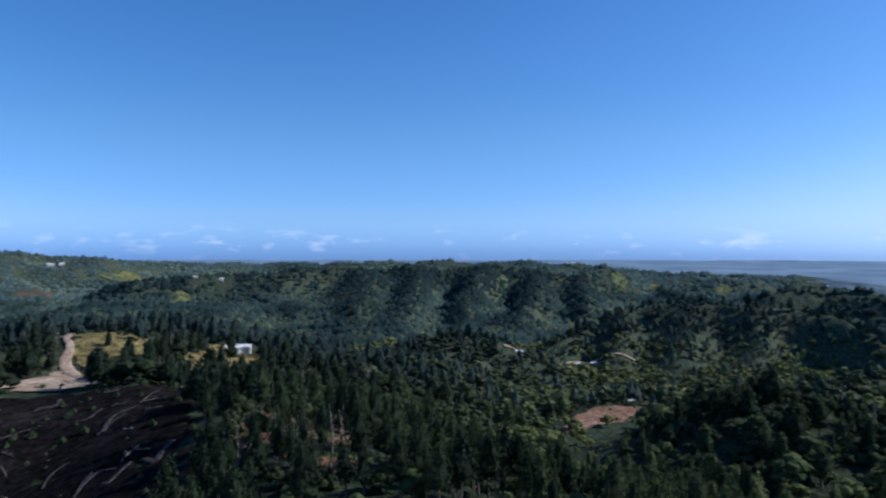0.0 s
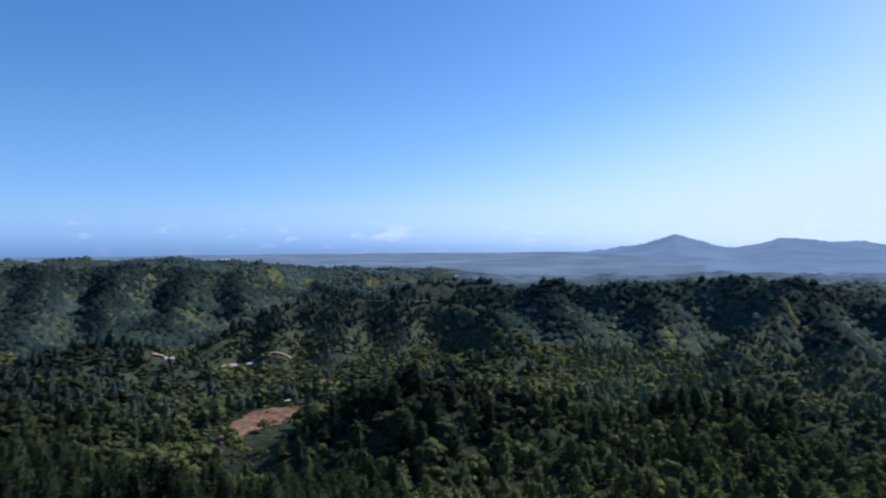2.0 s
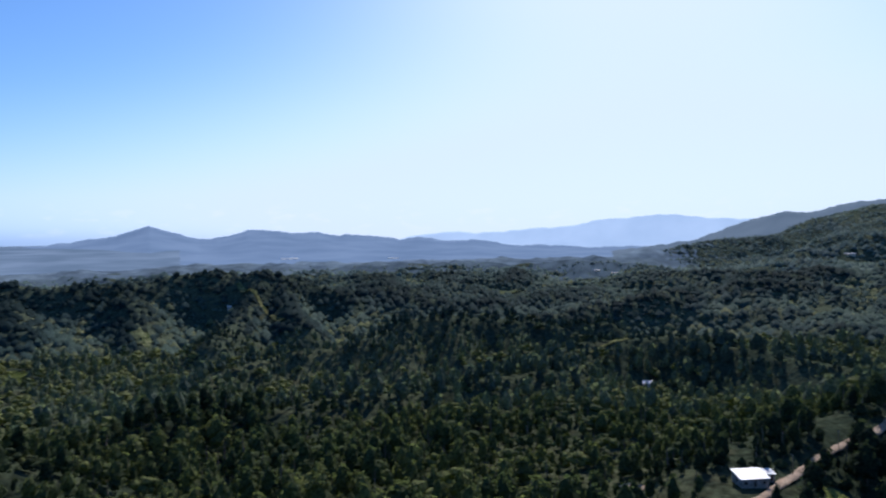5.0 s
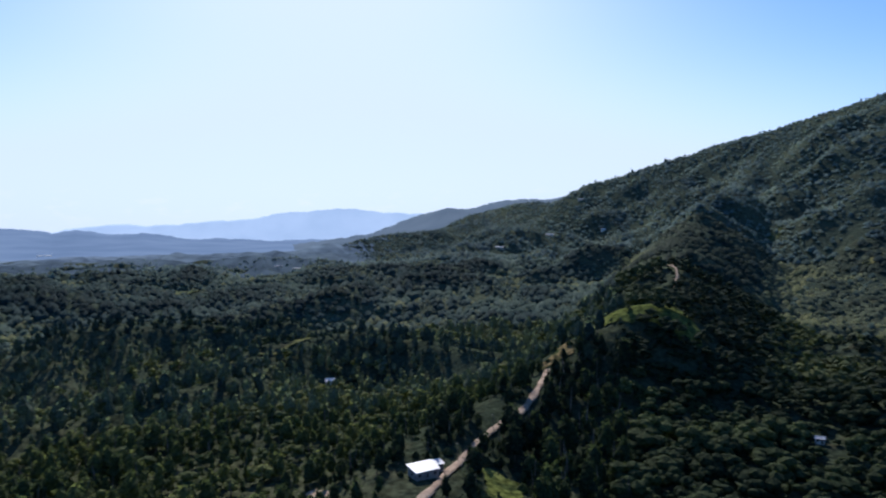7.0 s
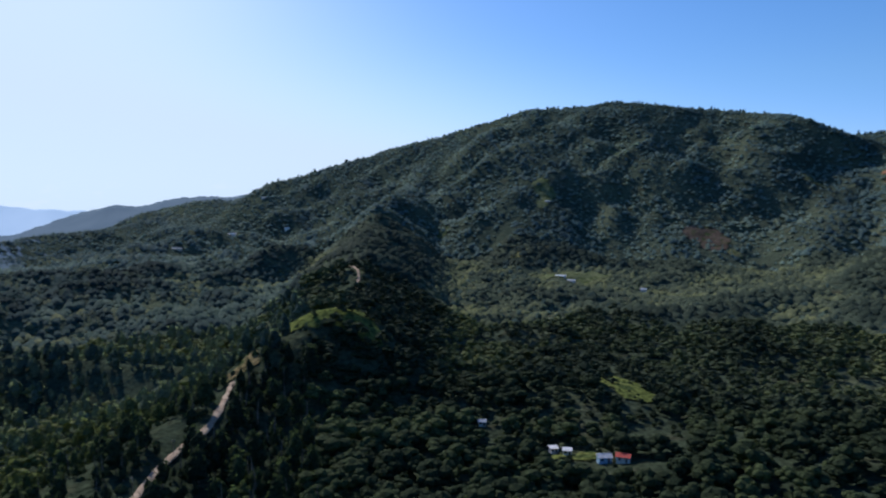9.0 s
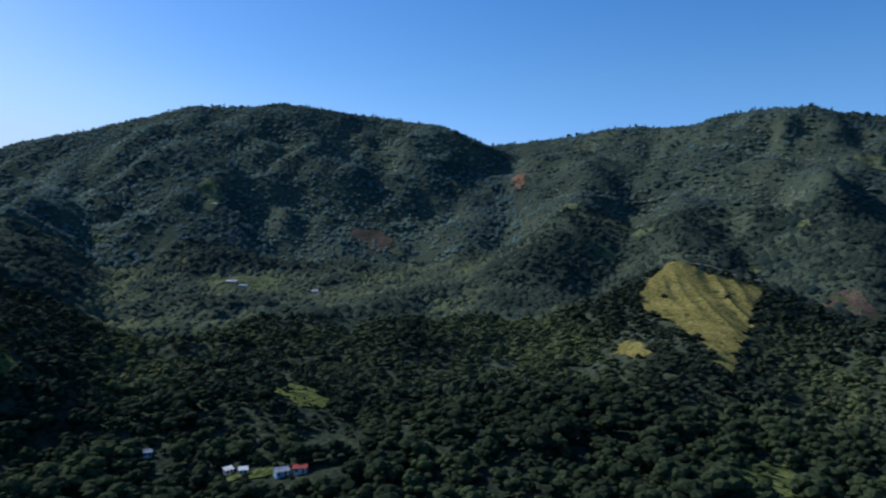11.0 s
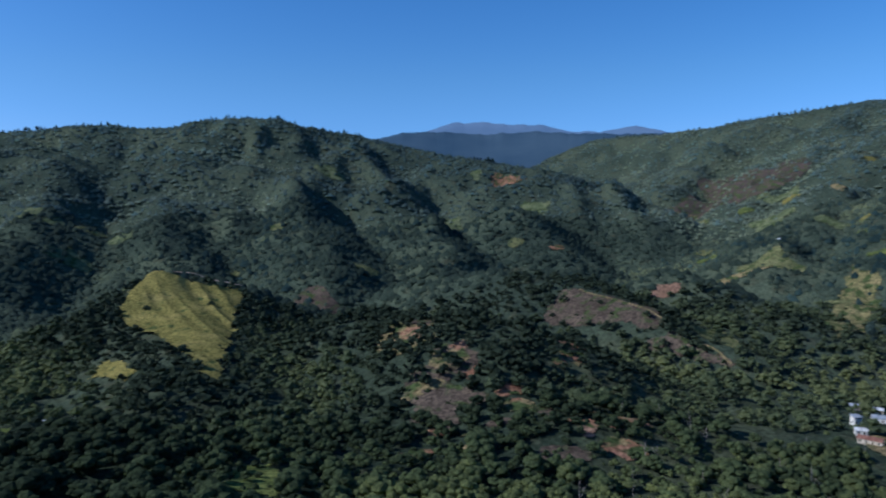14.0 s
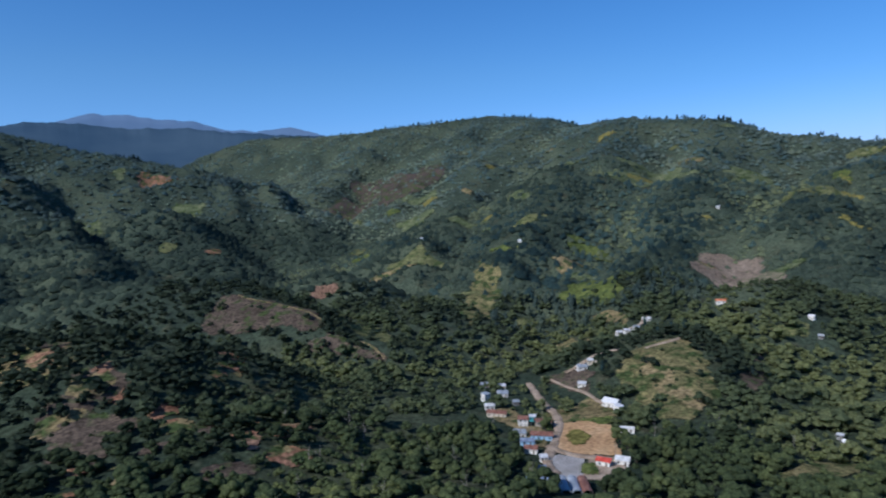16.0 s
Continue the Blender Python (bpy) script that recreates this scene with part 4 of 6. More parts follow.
def lane(name, label, mat, width, line, lift=0.0):
    """A road or track: a ribbon over the terrain along (azimuth, distance) points, rounded at the bends."""
    p = [np.array(polar(a, d)) for a, d in line]
    for _ in range(2):
        q = [p[0]]
        for a, b in zip(p, p[1:]):
            q += [a * 0.75 + b * 0.25, a * 0.25 + b * 0.75]
        p = q + [p[-1]]
    ROADS.append((width, [tuple(v) for v in p]))
    pts = []
    for a, b in zip(p, p[1:]):
        n = max(1, int(np.linalg.norm(b - a) / 2.5))
        pts += [a + (b - a) * k / n for k in range(n)]
    pts = np.array(pts + [p[-1]])
    t = np.gradient(pts, axis=0)
    t /= np.linalg.norm(t, axis=1, keepdims=True)
    side = np.stack([t[:, 1], -t[:, 0]], -1)
    wob = 1 + 0.3 * vnoise(pts[:, 0], pts[:, 1], 9, 81) + 0.2 * vnoise(pts[:, 0], pts[:, 1], 3.5, 82)
    rows = []
    for s, dz in ((-0.62, -0.5), (-0.5, 0.0), (-0.17, 0.06), (0.17, 0.06), (0.5, 0.0), (0.62, -0.5)):
        e = pts + side * (width * s * wob)[:, None]
        d = np.hypot(pts[:, 0], pts[:, 1])
        rows.append(np.column_stack([e, np.maximum(ground_z(e[:, 0], e[:, 1]), ground_z(pts[:, 0], pts[:, 1])) + 0.55 + 0.0012 * d + dz + lift]))
    n = len(pts)
    co = np.concatenate(rows)
    f = [(r * n + k, (r + 1) * n + k, (r + 1) * n + k + 1, r * n + k + 1) for r in range(5) for k in range(n - 1)]
    ob = new(name, mesh_from(name, co, np.array(f)[:, ::-1], mat, smooth=True))
    return tagged(ob, label, name.replace("_", " "), kind="structure")


def at_polar(points):
    return [polar(a, d) for a, d in points]


for az, d, rx, ry, mat, name, label, bushes in (
    (158.5, 880, 40, 16, M_HILL_GRASS, "meadow", "sloping green pasture at the wood's edge", 0.15),
    (161.5, 900, 45, 14, M_HILL_GRASS, "meadow", "sloping green pasture at the wood's edge", 0.2),
    (176.5, 965, 60, 34, M_GREY_SOIL, "bare_earth", "grey bare clearing on a wooded rise", 0.1),
    (158.2, 1340, 60, 35, M_HILL_GRASS, "meadow", "light green pasture on the lower mountain", 0.15),
    (152, 1950, 80, 22, M_RED_SOIL, "bare_earth", "reddish bare strip on the mountain side", 0.3),
    (140.1, 1620, 110, 42, M_GREY_SOIL, "bare_earth", "pale brown clearing at the mountain's foot", 0.15),
    (129.3, 1280, 60, 60, M_HILL_GRASS, "meadow", "green pasture round a farm", 0.2),
    (127.5, 1740, 150, 22, M_HILL_GRASS, "meadow", "grassy spur high on the mountain", 0.3),
    (183.5, 560, 20, 10, M_RED_SOIL, "bare_earth", "orange-red landslip scar", 0.2),
    (184.2, 610, 14, 8, M_BROWN_SOIL, "bare_earth", "brown eroded bank", 0.1),
    (191.5, 446, 12, 10, M_RED_SOIL, "bare_earth", "red earth bank among bushes", 0.25),
    (194.3, 412, 12, 8, M_GREY_SOIL, "bare_earth", "grey cleared slope with felled scrub", 0.2),
    (211.7, 1064, 36, 44, M_OLIVE, "meadow", "yellowish field on a ridge", 0.06),
    (209.5, 1010, 20, 40, M_BROWN_SOIL, "bare_earth", "brown ploughed strip", 0.1),
    (211.3, 1530, 60, 36, M_HILL_GRASS, "meadow", "bright green terraced field", 0.05),
    (215.0, 1560, 50, 24, M_BROWN_SOIL, "bare_earth", "reddish bare patch among fields", 0.1),
    (215.5, 1300, 40, 44, M_HILL_GRASS, "meadow", "green hillside field", 0.2),
    (205.4, 1930, 240, 75, M_BURNT_SLOPE, "bare_earth", "dull red burnt slope on the far hill", 0.28),
    (210.6, 2030, 260, 95, M_BURNT_SLOPE, "bare_earth", "dull red burnt slope on the far hill", 0.32),
    (208.2, 2180, 200, 80, M_BURNT_SLOPE, "bare_earth", "dull red burnt slope on the far hill", 0.35),
    (238.6, 960, 40, 40, M_HILL_GRASS, "meadow", "green terraced field beside the bare hilltop", 0.08),
    (234.2, 950, 26, 20, M_RED_SOIL, "bare_earth", "reddish bare earth below the hilltop", 0.1),
    (224.0, 462, 18, 14, M_BROWN_SOIL, "bare_earth", "brown grass bank above the playing field", 0.08),
    (226.8, 455, 14, 18, M_GREEN_GRASS, "meadow", "grassy edge of the playing field", 0.0),
    (228.0, 1400, 80, 50, M_HILL_GRASS, "meadow", "green hillside field", 0.3),
    (231.5, 1500, 90, 60, M_HILL_GRASS, "meadow", "green hillside field", 0.35),
    (236.5, 1500, 80, 40, M_HILL_GRASS, "meadow", "yellow-green high pasture", 0.25),
    (242.0, 1300, 80, 40, M_OLIVE, "meadow", "yellow-green high pasture", 0.2),
    (225.2, 2330, 60, 40, M_DRY_GRASS, "meadow", "bare grassy saddle on the skyline", 0.05),
    (177.3, 1750, 60, 40, M_HILL_GRASS, "meadow", "light green clearing high on the hill", 0.2),
    (186.5, 1500, 60, 46, M_HILL_GRASS, "meadow", "light green clearing on the hill", 0.2),
    (191.4, 1700, 90, 34, M_RED_SOIL, "bare_earth", "orange landslip on the hill side", 0.15),
    (193.3, 1560, 70, 30, M_HILL_GRASS, "meadow", "green slope beside the landslip", 0.2),
    (195.2, 1280, 40, 14, M_RED_SOIL, "bare_earth", "pale orange cutting on the hill", 0.05),
    (97.3, 278, 20, 9, M_GREEN_GRASS, "meadow", "bright green grass bank below the road", 0.0),
    (82.9, 282, 12, 4, M_PALE_DIRT, "bare_earth", "pale worn dirt strip", 0.0),
    (103.2, 440, 14, 8, M_BROWN_SOIL, "bare_earth", "brown open strip along the crest", 0.15),
    (129.4, 330, 7, 14, M_GREEN_GRASS, "meadow", "grassy yard by the houses", 0.1),
    (156.0, 530, 20, 30, M_GREEN_GRASS, "meadow", "green pasture beside low sheds", 0.15),
    (348.5, 235, 40, 20, M_RED_SOIL, "bare_earth", "red earth showing under thin pines", 0.45),
    (16.2, 495, 21, 12, M_GREY_SOIL, "bare_earth", "grey yard beside a hut", 0.1),
    (339.8, 1356, 34, 17, M_OLIVE, "meadow", "light green pasture in the woods", 0.05),
    (353.4, 1452, 26, 13, M_HILL_GRASS, "meadow", "light green pasture on a rise", 0.25),
    (335.6, 1930, 70, 36, M_OLIVE, "meadow", "pale fields on the far plateau", 0.1),
    (329.6, 1690, 80, 36, M_GREY_SOIL, "bare_earth", "greyish cleared slope far off", 0.1),
    (14.2, 1521, 34, 15, M_HILL_GRASS, "meadow", "pale green sloping fields", 0.1),
    (16.9, 1600, 38, 15, M_OLIVE, "meadow", "pale green sloping fields", 0.1),
    (21.7, 1645, 32, 13, M_OLIVE, "meadow", "pale green sloping fields", 0.1),
    (5.0, 1440, 24, 12, M_HILL_GRASS, "meadow", "light green pasture on a rise", 0.3),
    (36.6, 751, 43, 12, M_GREEN_GRASS, "meadow", "narrow bright green glade", 0.1),
    (45.0, 893, 18, 9, M_HILL_GRASS, "meadow", "small green glade", 0.1),
    (17.9, 621, 22, 24, M_DRY_GRASS, "meadow", "yellowish clearing in the valley", 0.1),
    (354.8, 495, 20, 14, M_OLIVE, "meadow", "yellowish clearing in the valley", 0.1),
    (74.0, 1224, 61, 20, M_HILL_GRASS, "meadow", "small green glade", 0.2),
):
    steep = 0.55 if d > 1250 and 120 < az < 250 else 1.0
    drape(name, label, mat, oval(az, d, rx * steep, ry), 0.62 * min(rx * steep, ry) + 1.0, bushes + 0.05)

drape("meadow", "sunlit yellow-green grass crest", M_GREEN_GRASS, at_polar([(105.6, 452), (106.5, 462), (108, 480), (109.8, 494), (112, 500), (114.2, 462), (113.6, 446), (111.6, 449), (110, 455), (108, 450)]), 4.5, 0.17)
drape("meadow", "dry golden-brown grass knoll beside the track", M_GOLD_GRASS, at_polar([(332.4, 472), (333.6, 482), (336.0, 458), (337.9, 428), (337.3, 408), (334.9, 408), (333.0, 412), (332.5, 430)]), 4, 0.04)
drape("meadow", "grassy slope below a white house", M_GOLD_GRASS, at_polar([(339.4, 424), (341.2, 446), (343.4, 458), (345.6, 450), (344.8, 420), (342.9, 394), (340.2, 398)]), 5, 0.18)
drape("bare_earth", "reddish brown bare rounded hilltop", M_RED_BARE, at_polar([(9.6, 390), (10.4, 428), (12.4, 458), (15.6, 470), (16.2, 455), (14.2, 428), (12.9, 410), (11.2, 396)]), 3, 0.06)
drape("meadow", "bright green grass terrace", M_GREEN_GRASS, at_polar([(125.0, 572), (128, 566), (131.4, 536), (135.0, 480), (135.4, 424), (133, 420), (129.6, 470), (126.4, 524)]), 5, 0.10)
drape("bare_earth", "felled slope with pale ruts, coloured dark for its shade", M_SHADED_SOIL, at_polar([(312, 180), (312, 350), (326, 356), (334, 348), (340, 338), (341, 260), (340, 205), (337, 172)]), 6, 0.012)
drape("bare_earth", "grey-brown bare spur with few bushes", M_GREY_SOIL, at_polar([(194.6, 725), (194.5, 765), (195.6, 797), (196.9, 793), (199.5, 764), (203.0, 720), (203.6, 692), (202.3, 680), (199.4, 704), (197.2, 709)]), 5, 0.09)
drape("bare_earth", "grey-brown bare end of the spur", M_GREY_SOIL, at_polar([(202.2, 652), (202.4, 668), (204.3, 672), (206.5, 640), (208.6, 628), (208.3, 624), (205.6, 636)]), 3, 0.08)
drape("meadow", "dry yellowish grass strip on the spur", M_OLIVE, at_polar([(204.6, 728), (207.5, 744), (210.3, 704), (208.8, 644), (206.6, 668)]), 2.5, 0.08)
drape("bare_earth", "orange-brown bare mound in the woods", M_RED_BARE, at_polar([(202.4, 840), (203.1, 856), (204.7, 860), (204.8, 844), (203.5, 832)]), 2, 0.0)
drape("meadow", "dry olive scrub slope above the playing field", M_SCRUB_SLOPE, at_polar([(228.7, 563), (230.2, 577), (232.2, 583), (233.6, 557), (234.2, 512), (234.4, 466), (231.9, 441), (229.3, 447), (227.8, 464), (228.0, 493), (227.4, 527)]), 6, 0.12)
drape("bare_earth", "dry brown strip down the scrub slope", M_BROWN_SOIL, at_polar([(228.9, 567), (230.4, 529), (231.9, 495), (234.0, 468), (233.0, 455), (230.6, 484), (229.3, 515)]), 3, 0.08, lift=0.25)
drape("bare_earth", "brown bare bank between hill tracks", M_GREY_SOIL, at_polar([(221.6, 552), (224.1, 537), (225.2, 505), (224.6, 497), (223.1, 514)]), 3, 0.06)
drape("bare_earth", "pale worn verge beside the playing field", M_BROWN_SOIL, at_polar([(224.6, 496), (226.6, 480), (227.4, 452), (225.0, 452), (223.2, 462)]), 3, 0.1)
drape("bare_earth", "brown cleared patch on the slope", M_BROWN_SOIL, at_polar([(222.6, 722), (223.7, 730), (225.5, 674), (225.0, 614), (222.8, 686)]), 3, 0.05)
drape("bare_earth", "brown cleared patch on the slope", M_BROWN_SOIL, at_polar([(225.3, 782), (226.8, 770), (228.7, 718), (228.1, 686), (226.0, 734)]), 3, 0.06)
drape("bare_earth", "reddish brown bare yard between tracks", M_GREY_SOIL, at_polar([(222.5, 542), (223.6, 554), (225.5, 529), (224.7, 507), (222.7, 526)]), 2.5, 0.05)
drape("bare_earth", "eroded brown gully side", M_GREY_SOIL, at_polar([(236.5, 519), (237.3, 588), (238.1, 653), (239.0, 633), (238.4, 581), (237.7, 517)]), 4, 0.3)
drape("meadow", "yellowish grass ledge", M_OLIVE, at_polar([(238.5, 677), (239.9, 689), (241.2, 693), (241.0, 669), (238.8, 661)]), 3, 0.08)
drape("meadow", "dry grass bank below the trees", M_SCRUB_SLOPE, at_polar([(239.0, 380), (240.7, 410), (242.4, 432), (244.2, 446), (244.4, 410), (242.0, 380), (239.9, 362)]), 2, 0.0)
drape("meadow", "dry grass cone on the hillside", M_SCRUB_SLOPE, at_polar([(214.7, 758), (215.8, 912), (216.5, 1014), (217.9, 938), (218.2, 883), (217.4, 772), (215.9, 730)]), 6, 0.10)
drape("bare_earth", "pale grey-brown bare hilltop", M_PALE_SOIL, at_polar([(232.9, 955), (233.7, 1042), (236.0, 1040), (237.6, 1024), (239.5, 935), (239.6, 840), (237.4, 925), (234.8, 930)]), 7, 0.05)
drape("bare_earth", "brown scrubby felled slope", M_BROWN_SOIL, at_polar([(180.5, 596), (182.2, 610), (184.4, 560), (184.0, 528), (182.5, 516), (180.5, 540)]), 7, 0.30)
drape("meadow", "green hillside pasture with scattered trees", M_GREEN_GRASS, at_polar([(222.6, 855), (225.1, 900), (228.2, 826), (227.7, 781), (225.5, 800)]), 8, 0.35)
drape("bare_earth", "grey-brown felled slope with scrub and brash", M_GREY_SOIL, at_polar([(182.3, 464), (183.7, 489), (186.4, 479), (187.2, 453), (186.7, 415), (185.3, 401), (182.9, 431)]), 6, 0.16)
drape("bare_earth", "orange-red landslip scar", M_RED_SOIL, at_polar([(186.7, 479), (187.2, 484), (188.2, 479), (187.9, 459), (187.0, 468)]), 2, 0.0)
drape("bare_earth", "orange-red landslip scar", M_RED_BARE, at_polar([(196.4, 380), (197.1, 388), (198.1, 384), (197.8, 375), (196.9, 372)]), 2, 0.0)
drape("bare_earth", "orange-red landslip scar", M_RED_SOIL, at_polar([(198.3, 365), (198.9, 375), (200.6, 379), (202.2, 373), (202.0, 363), (199.6, 359)]), 2, 0.05)
drape("bare_earth", "pale trodden bank among bushes", M_BROWN_SOIL, at_polar([(190.7, 425), (192.2, 431), (193.4, 422), (192.9, 407), (191.1, 413)]), 3, 0.2)
drape("bare_earth", "pale eroded bank on the wooded hill", M_GREY_SOIL, at_polar([(183.1, 626), (183.9, 640), (185.2, 640), (184.8, 573), (183.4, 580)]), 2.5, 0.1)
drape("meadow", "steep dry yellow-green grass hillside with folds", M_DRY_GRASS, at_polar([(160.8, 765), (161.9, 817), (163.3, 858), (165.2, 845), (167.0, 841), (168.8, 845), (170.2, 853), (169.6, 781), (169.1, 705), (168.4, 605), (167.7, 513), (166.2, 550), (165.4, 609), (163.2, 685), (162.0, 717)]), 4, 0.02, relief=1.8, turn=-27)
drape("meadow", "small dry grass knoll among trees", M_DRY_GRASS, at_polar([(158.9, 638), (159.7, 670), (160.8, 649), (161.9, 594), (161.2, 581)]), 3, 0.0)
drape("meadow", "bright green grass glade", M_GREEN_GRASS, at_polar([(167.8, 300), (169.0, 342), (171.5, 350), (173.4, 328), (171.0, 292)]), 4, 0.10)

OPEN.append((at_polar([(8.6, 320), (9.2, 400), (16.5, 470), (16.4, 400), (13.5, 320)]), 4, 0.06))
# slips and felled patches strewn over the foreground hill
spots = np.random.default_rng(23)
for k in range(44):
    az, d = spots.uniform(181.5, 201), spots.uniform(352, 575)
    r = spots.uniform(2.0, 8.5)
    mat, label = ((M_GREY_SOIL, "grey felled patch with scrub"), (M_RED_SOIL, "small red earth slip among bushes"), (M_BROWN_SOIL, "brown trodden patch among bushes"))[int(spots.integers(0, 3))]
    drape("bare_earth", label, mat, oval(az, d, r, r * spots.uniform(0.9, 2.2)), r * 0.7, 0.35)
# fields and clearings strewn over the farmed hills to the south-west
plots = np.random.default_rng(29)
for k in range(46):
    az, d = plots.uniform(205, 246), plots.uniform(760, 1900)
    r = plots.uniform(9, 24) * (d / 1200)
    mat, label = ((M_HILL_GRASS, "small green field on the hillside"), (M_OLIVE, "small pale green pasture on the hillside"), (M_BROWN_SOIL, "small brown ploughed plot on the hillside"), (M_GREEN_GRASS, "small green field on the hillside"),
                  (M_DRY_GRASS, "small dry grass plot on the hillside"))[int(plots.integers(0, 5))]
    drape("bare_earth" if mat is M_BROWN_SOIL else "meadow", label, mat, oval(az, d, r * plots.uniform(0.8, 1.6), r * plots.uniform(0.7, 1.8), plots.uniform(-50, 50)), r * 0.7, 0.34)
for k in range(16):
    az, d = plots.uniform(112, 204), plots.uniform(1050, 2150)
    r = plots.uniform(8, 18) * (d / 1300)
    mat, label = ((M_HILL_GRASS, "light green clearing on the wooded slope"), (M_OLIVE, "pale grassy clearing on the wooded slope"))[k % 2]
    drape("meadow", label, mat, oval(az, d, r * 1.3, r * plots.uniform(0.8, 1.8), plots.uniform(-40, 40)), r * 0.6, 0.4)
# the village: playing field, yards and lanes
drape("playing_field", "sandy playing field of worn ochre earth", M_BALL_FIELD, at_polar([(222.2, 438), (224.6, 442), (227.0, 436), (227.4, 386), (224.8, 383), (222.1, 388)]), 1.5, 0.0, lift=0.25)
drape("grass_oval", "worn green grass oval in the playing field", M_DRY_GRASS, oval(224.1, 412, 14, 7), 1.5, 0.0, lift=0.6)
drape("yard", "trodden brown yard between village houses", M_BROWN_SOIL, at_polar([(216.8, 470), (219.0, 480), (220.2, 440), (221.8, 425), (221.6, 395), (219.8, 398), (218.6, 430)]), 3, 0.0, lift=0.05)
drape("yard", "paved yard beside long sheds", M_PAVED, at_polar([(221.8, 378), (224.4, 380), (224.2, 352), (223.0, 330), (221.6, 335)]), 2, 0.0, lift=0.05)
drape("yard", "sandy yard round a red-roofed building", M_PALE_DIRT, at_polar([(224.6, 382), (228.0, 383), (227.4, 350), (224.6, 348)]), 2.5, 0.0)
drape("bank", "green grass bank in the sandy yard", M_GREEN_GRASS, oval(225.0, 362, 8, 5), 1.5, 0.0, lift=0.3, block=False)
lane("road", "pale dirt lane through the village", M_PALE_DIRT, 4.5, [(220.2, 544), (220.8, 511), (221.7, 480), (222.4, 458), (222.6, 428), (222.0, 390), (221.3, 372), (222.2, 350)], 0.3)
lane("road", "pale dirt lane past the playing field", M_PALE_DIRT, 4.0, [(221.6, 394), (223.5, 380), (227.2, 378)], 0.35)
lane("track", "narrow pale track over the rise", M_PALE_DIRT, 2.6, [(221.3, 550), (223.1, 520), (224.7, 501), (225.6, 484), (226.2, 474)], 0.2)
lane("track", "pale track along the hill houses", M_PALE_DIRT, 3.6, [(223.2, 542), (224.5, 551), (225.9, 569), (227.9, 568)], 0.2)
lane("track", "pale track along the hill houses", M_PALE_DIRT, 3.0, [(227.0, 652), (228.1, 649), (228.8, 652), (229.6, 690)], 0.2)
lane("track", "pale footpath on the hillside", M_PALE_DIRT, 3.0, [(229.4, 560), (230.0, 567), (231.3, 573), (232.2, 591)], 0.2)
lane("track", "pale rim path on the bare spur", M_BROWN_SOIL, 2.0, [(197.0, 790), (199.0, 762), (203.0, 706), (205.6, 666), (208.4, 628)], 0.2)
lane("track", "pale footpath along the crest of the grass hill", M_PALE_DIRT, 3.2, [(164.9, 862), (166.6, 868), (168.2, 864), (170.0, 868)], 2.2)
lane("road", "pale dirt road along the wooded crest", M_PALE_DIRT, 2.9, [(90.6, 246), (92.6, 262), (94.2, 288), (96.2, 318), (98.4, 345), (100.2, 362), (101.2, 385), (102.0, 420)])
lane("track", "pale dirt track along the wooded crest", M_PALE_DIRT, 1.8, [(112.0, 610), (112.3, 650), (111.8, 700), (111.2, 760)])
drape("bare_earth", "pale trodden earth where the dirt roads meet", M_PALE_DIRT, at_polar([(328.4, 366), (330.0, 392), (331.4, 412), (332.4, 402), (333.9, 376), (333.0, 362), (330.6, 362)]), 2, 0.0)
lane("road", "pale dirt road junction on the knoll", M_PALE_DIRT, 7.5, [(318, 335), (324, 358), (327.8, 373), (329.6, 392), (331.6, 398), (333.3, 368)])
lane("track", "pale dirt track climbing the knoll", M_PALE_DIRT, 4.2, [(332.2, 500), (331.7, 455), (332.2, 434), (331.6, 422), (332.4, 402), (333.0, 376)])
M_ASH = two_tone("pale_ash_soil", (0.02, 0.018, 0.018), (0.05, 0.044, 0.042), (0.10, 0.088, 0.082), 0.5, fine=5, depth=0.1)
ruts = np.random.default_rng(37)
for k in range(15):
    az, d = ruts.uniform(324, 338.5), ruts.uniform(205, 335)
    bend = ruts.normal(0, 5, 4)
    lane("track", "pale rut worn across the felled slope", M_ASH, float(ruts.uniform(0.5, 1.5)), [(az + 0.6 * q * ruts.uniform(0.6, 1.4), d + 2.5 * q + 0.7 * bend[q]) for q in range(4)])
OPEN.append((at_polar([(318, 320), (324, 345), (328, 362), (331, 386), (333.8, 366), (330, 345), (322, 318)]), 3, 0.05))
lane("track", "pale valley track past small houses", M_PALE_DIRT, 3.0, [(9.6, 716), (10.1, 720), (11.2, 734), (12.6, 732), (13.6, 722), (15.3, 724)])
lane("track", "pale valley track past small houses", M_PALE_DIRT, 3.0, [(5.0, 644), (5.6, 648), (6.3, 653), (7.1, 690)])
lane("track", "pale grassy path down the wooded hill", M_OLIVE, 5.0, [(52.2, 1046), (53.8, 985), (55.6, 900)])
lane("track", "faint grassy track along the pine ridge", M_OLIVE, 3.4, [(73.6, 622), (76.4, 588), (79.1, 603), (81.8, 650), (83.0, 672)])

# ---- houses ----
M_WHITE = two_tone("white_plaster", (0.62, 0.58, 0.52), (0.74, 0.70, 0.63), (0.80, 0.77, 0.71), 0.5, 0.9, 0.1, 5, 0.01)
M_CREAM = two_tone("cream_plaster", (0.50, 0.42, 0.32), (0.60, 0.52, 0.40), (0.68, 0.60, 0.48), 0.5, 0.9, 0.1, 5, 0.01)
M_BLUE_WALL = two_tone("light_blue_plaster", (0.22, 0.36, 0.52), (0.30, 0.46, 0.62), (0.38, 0.52, 0.66), 0.5, 0.9, 0.1, 5, 0.01)
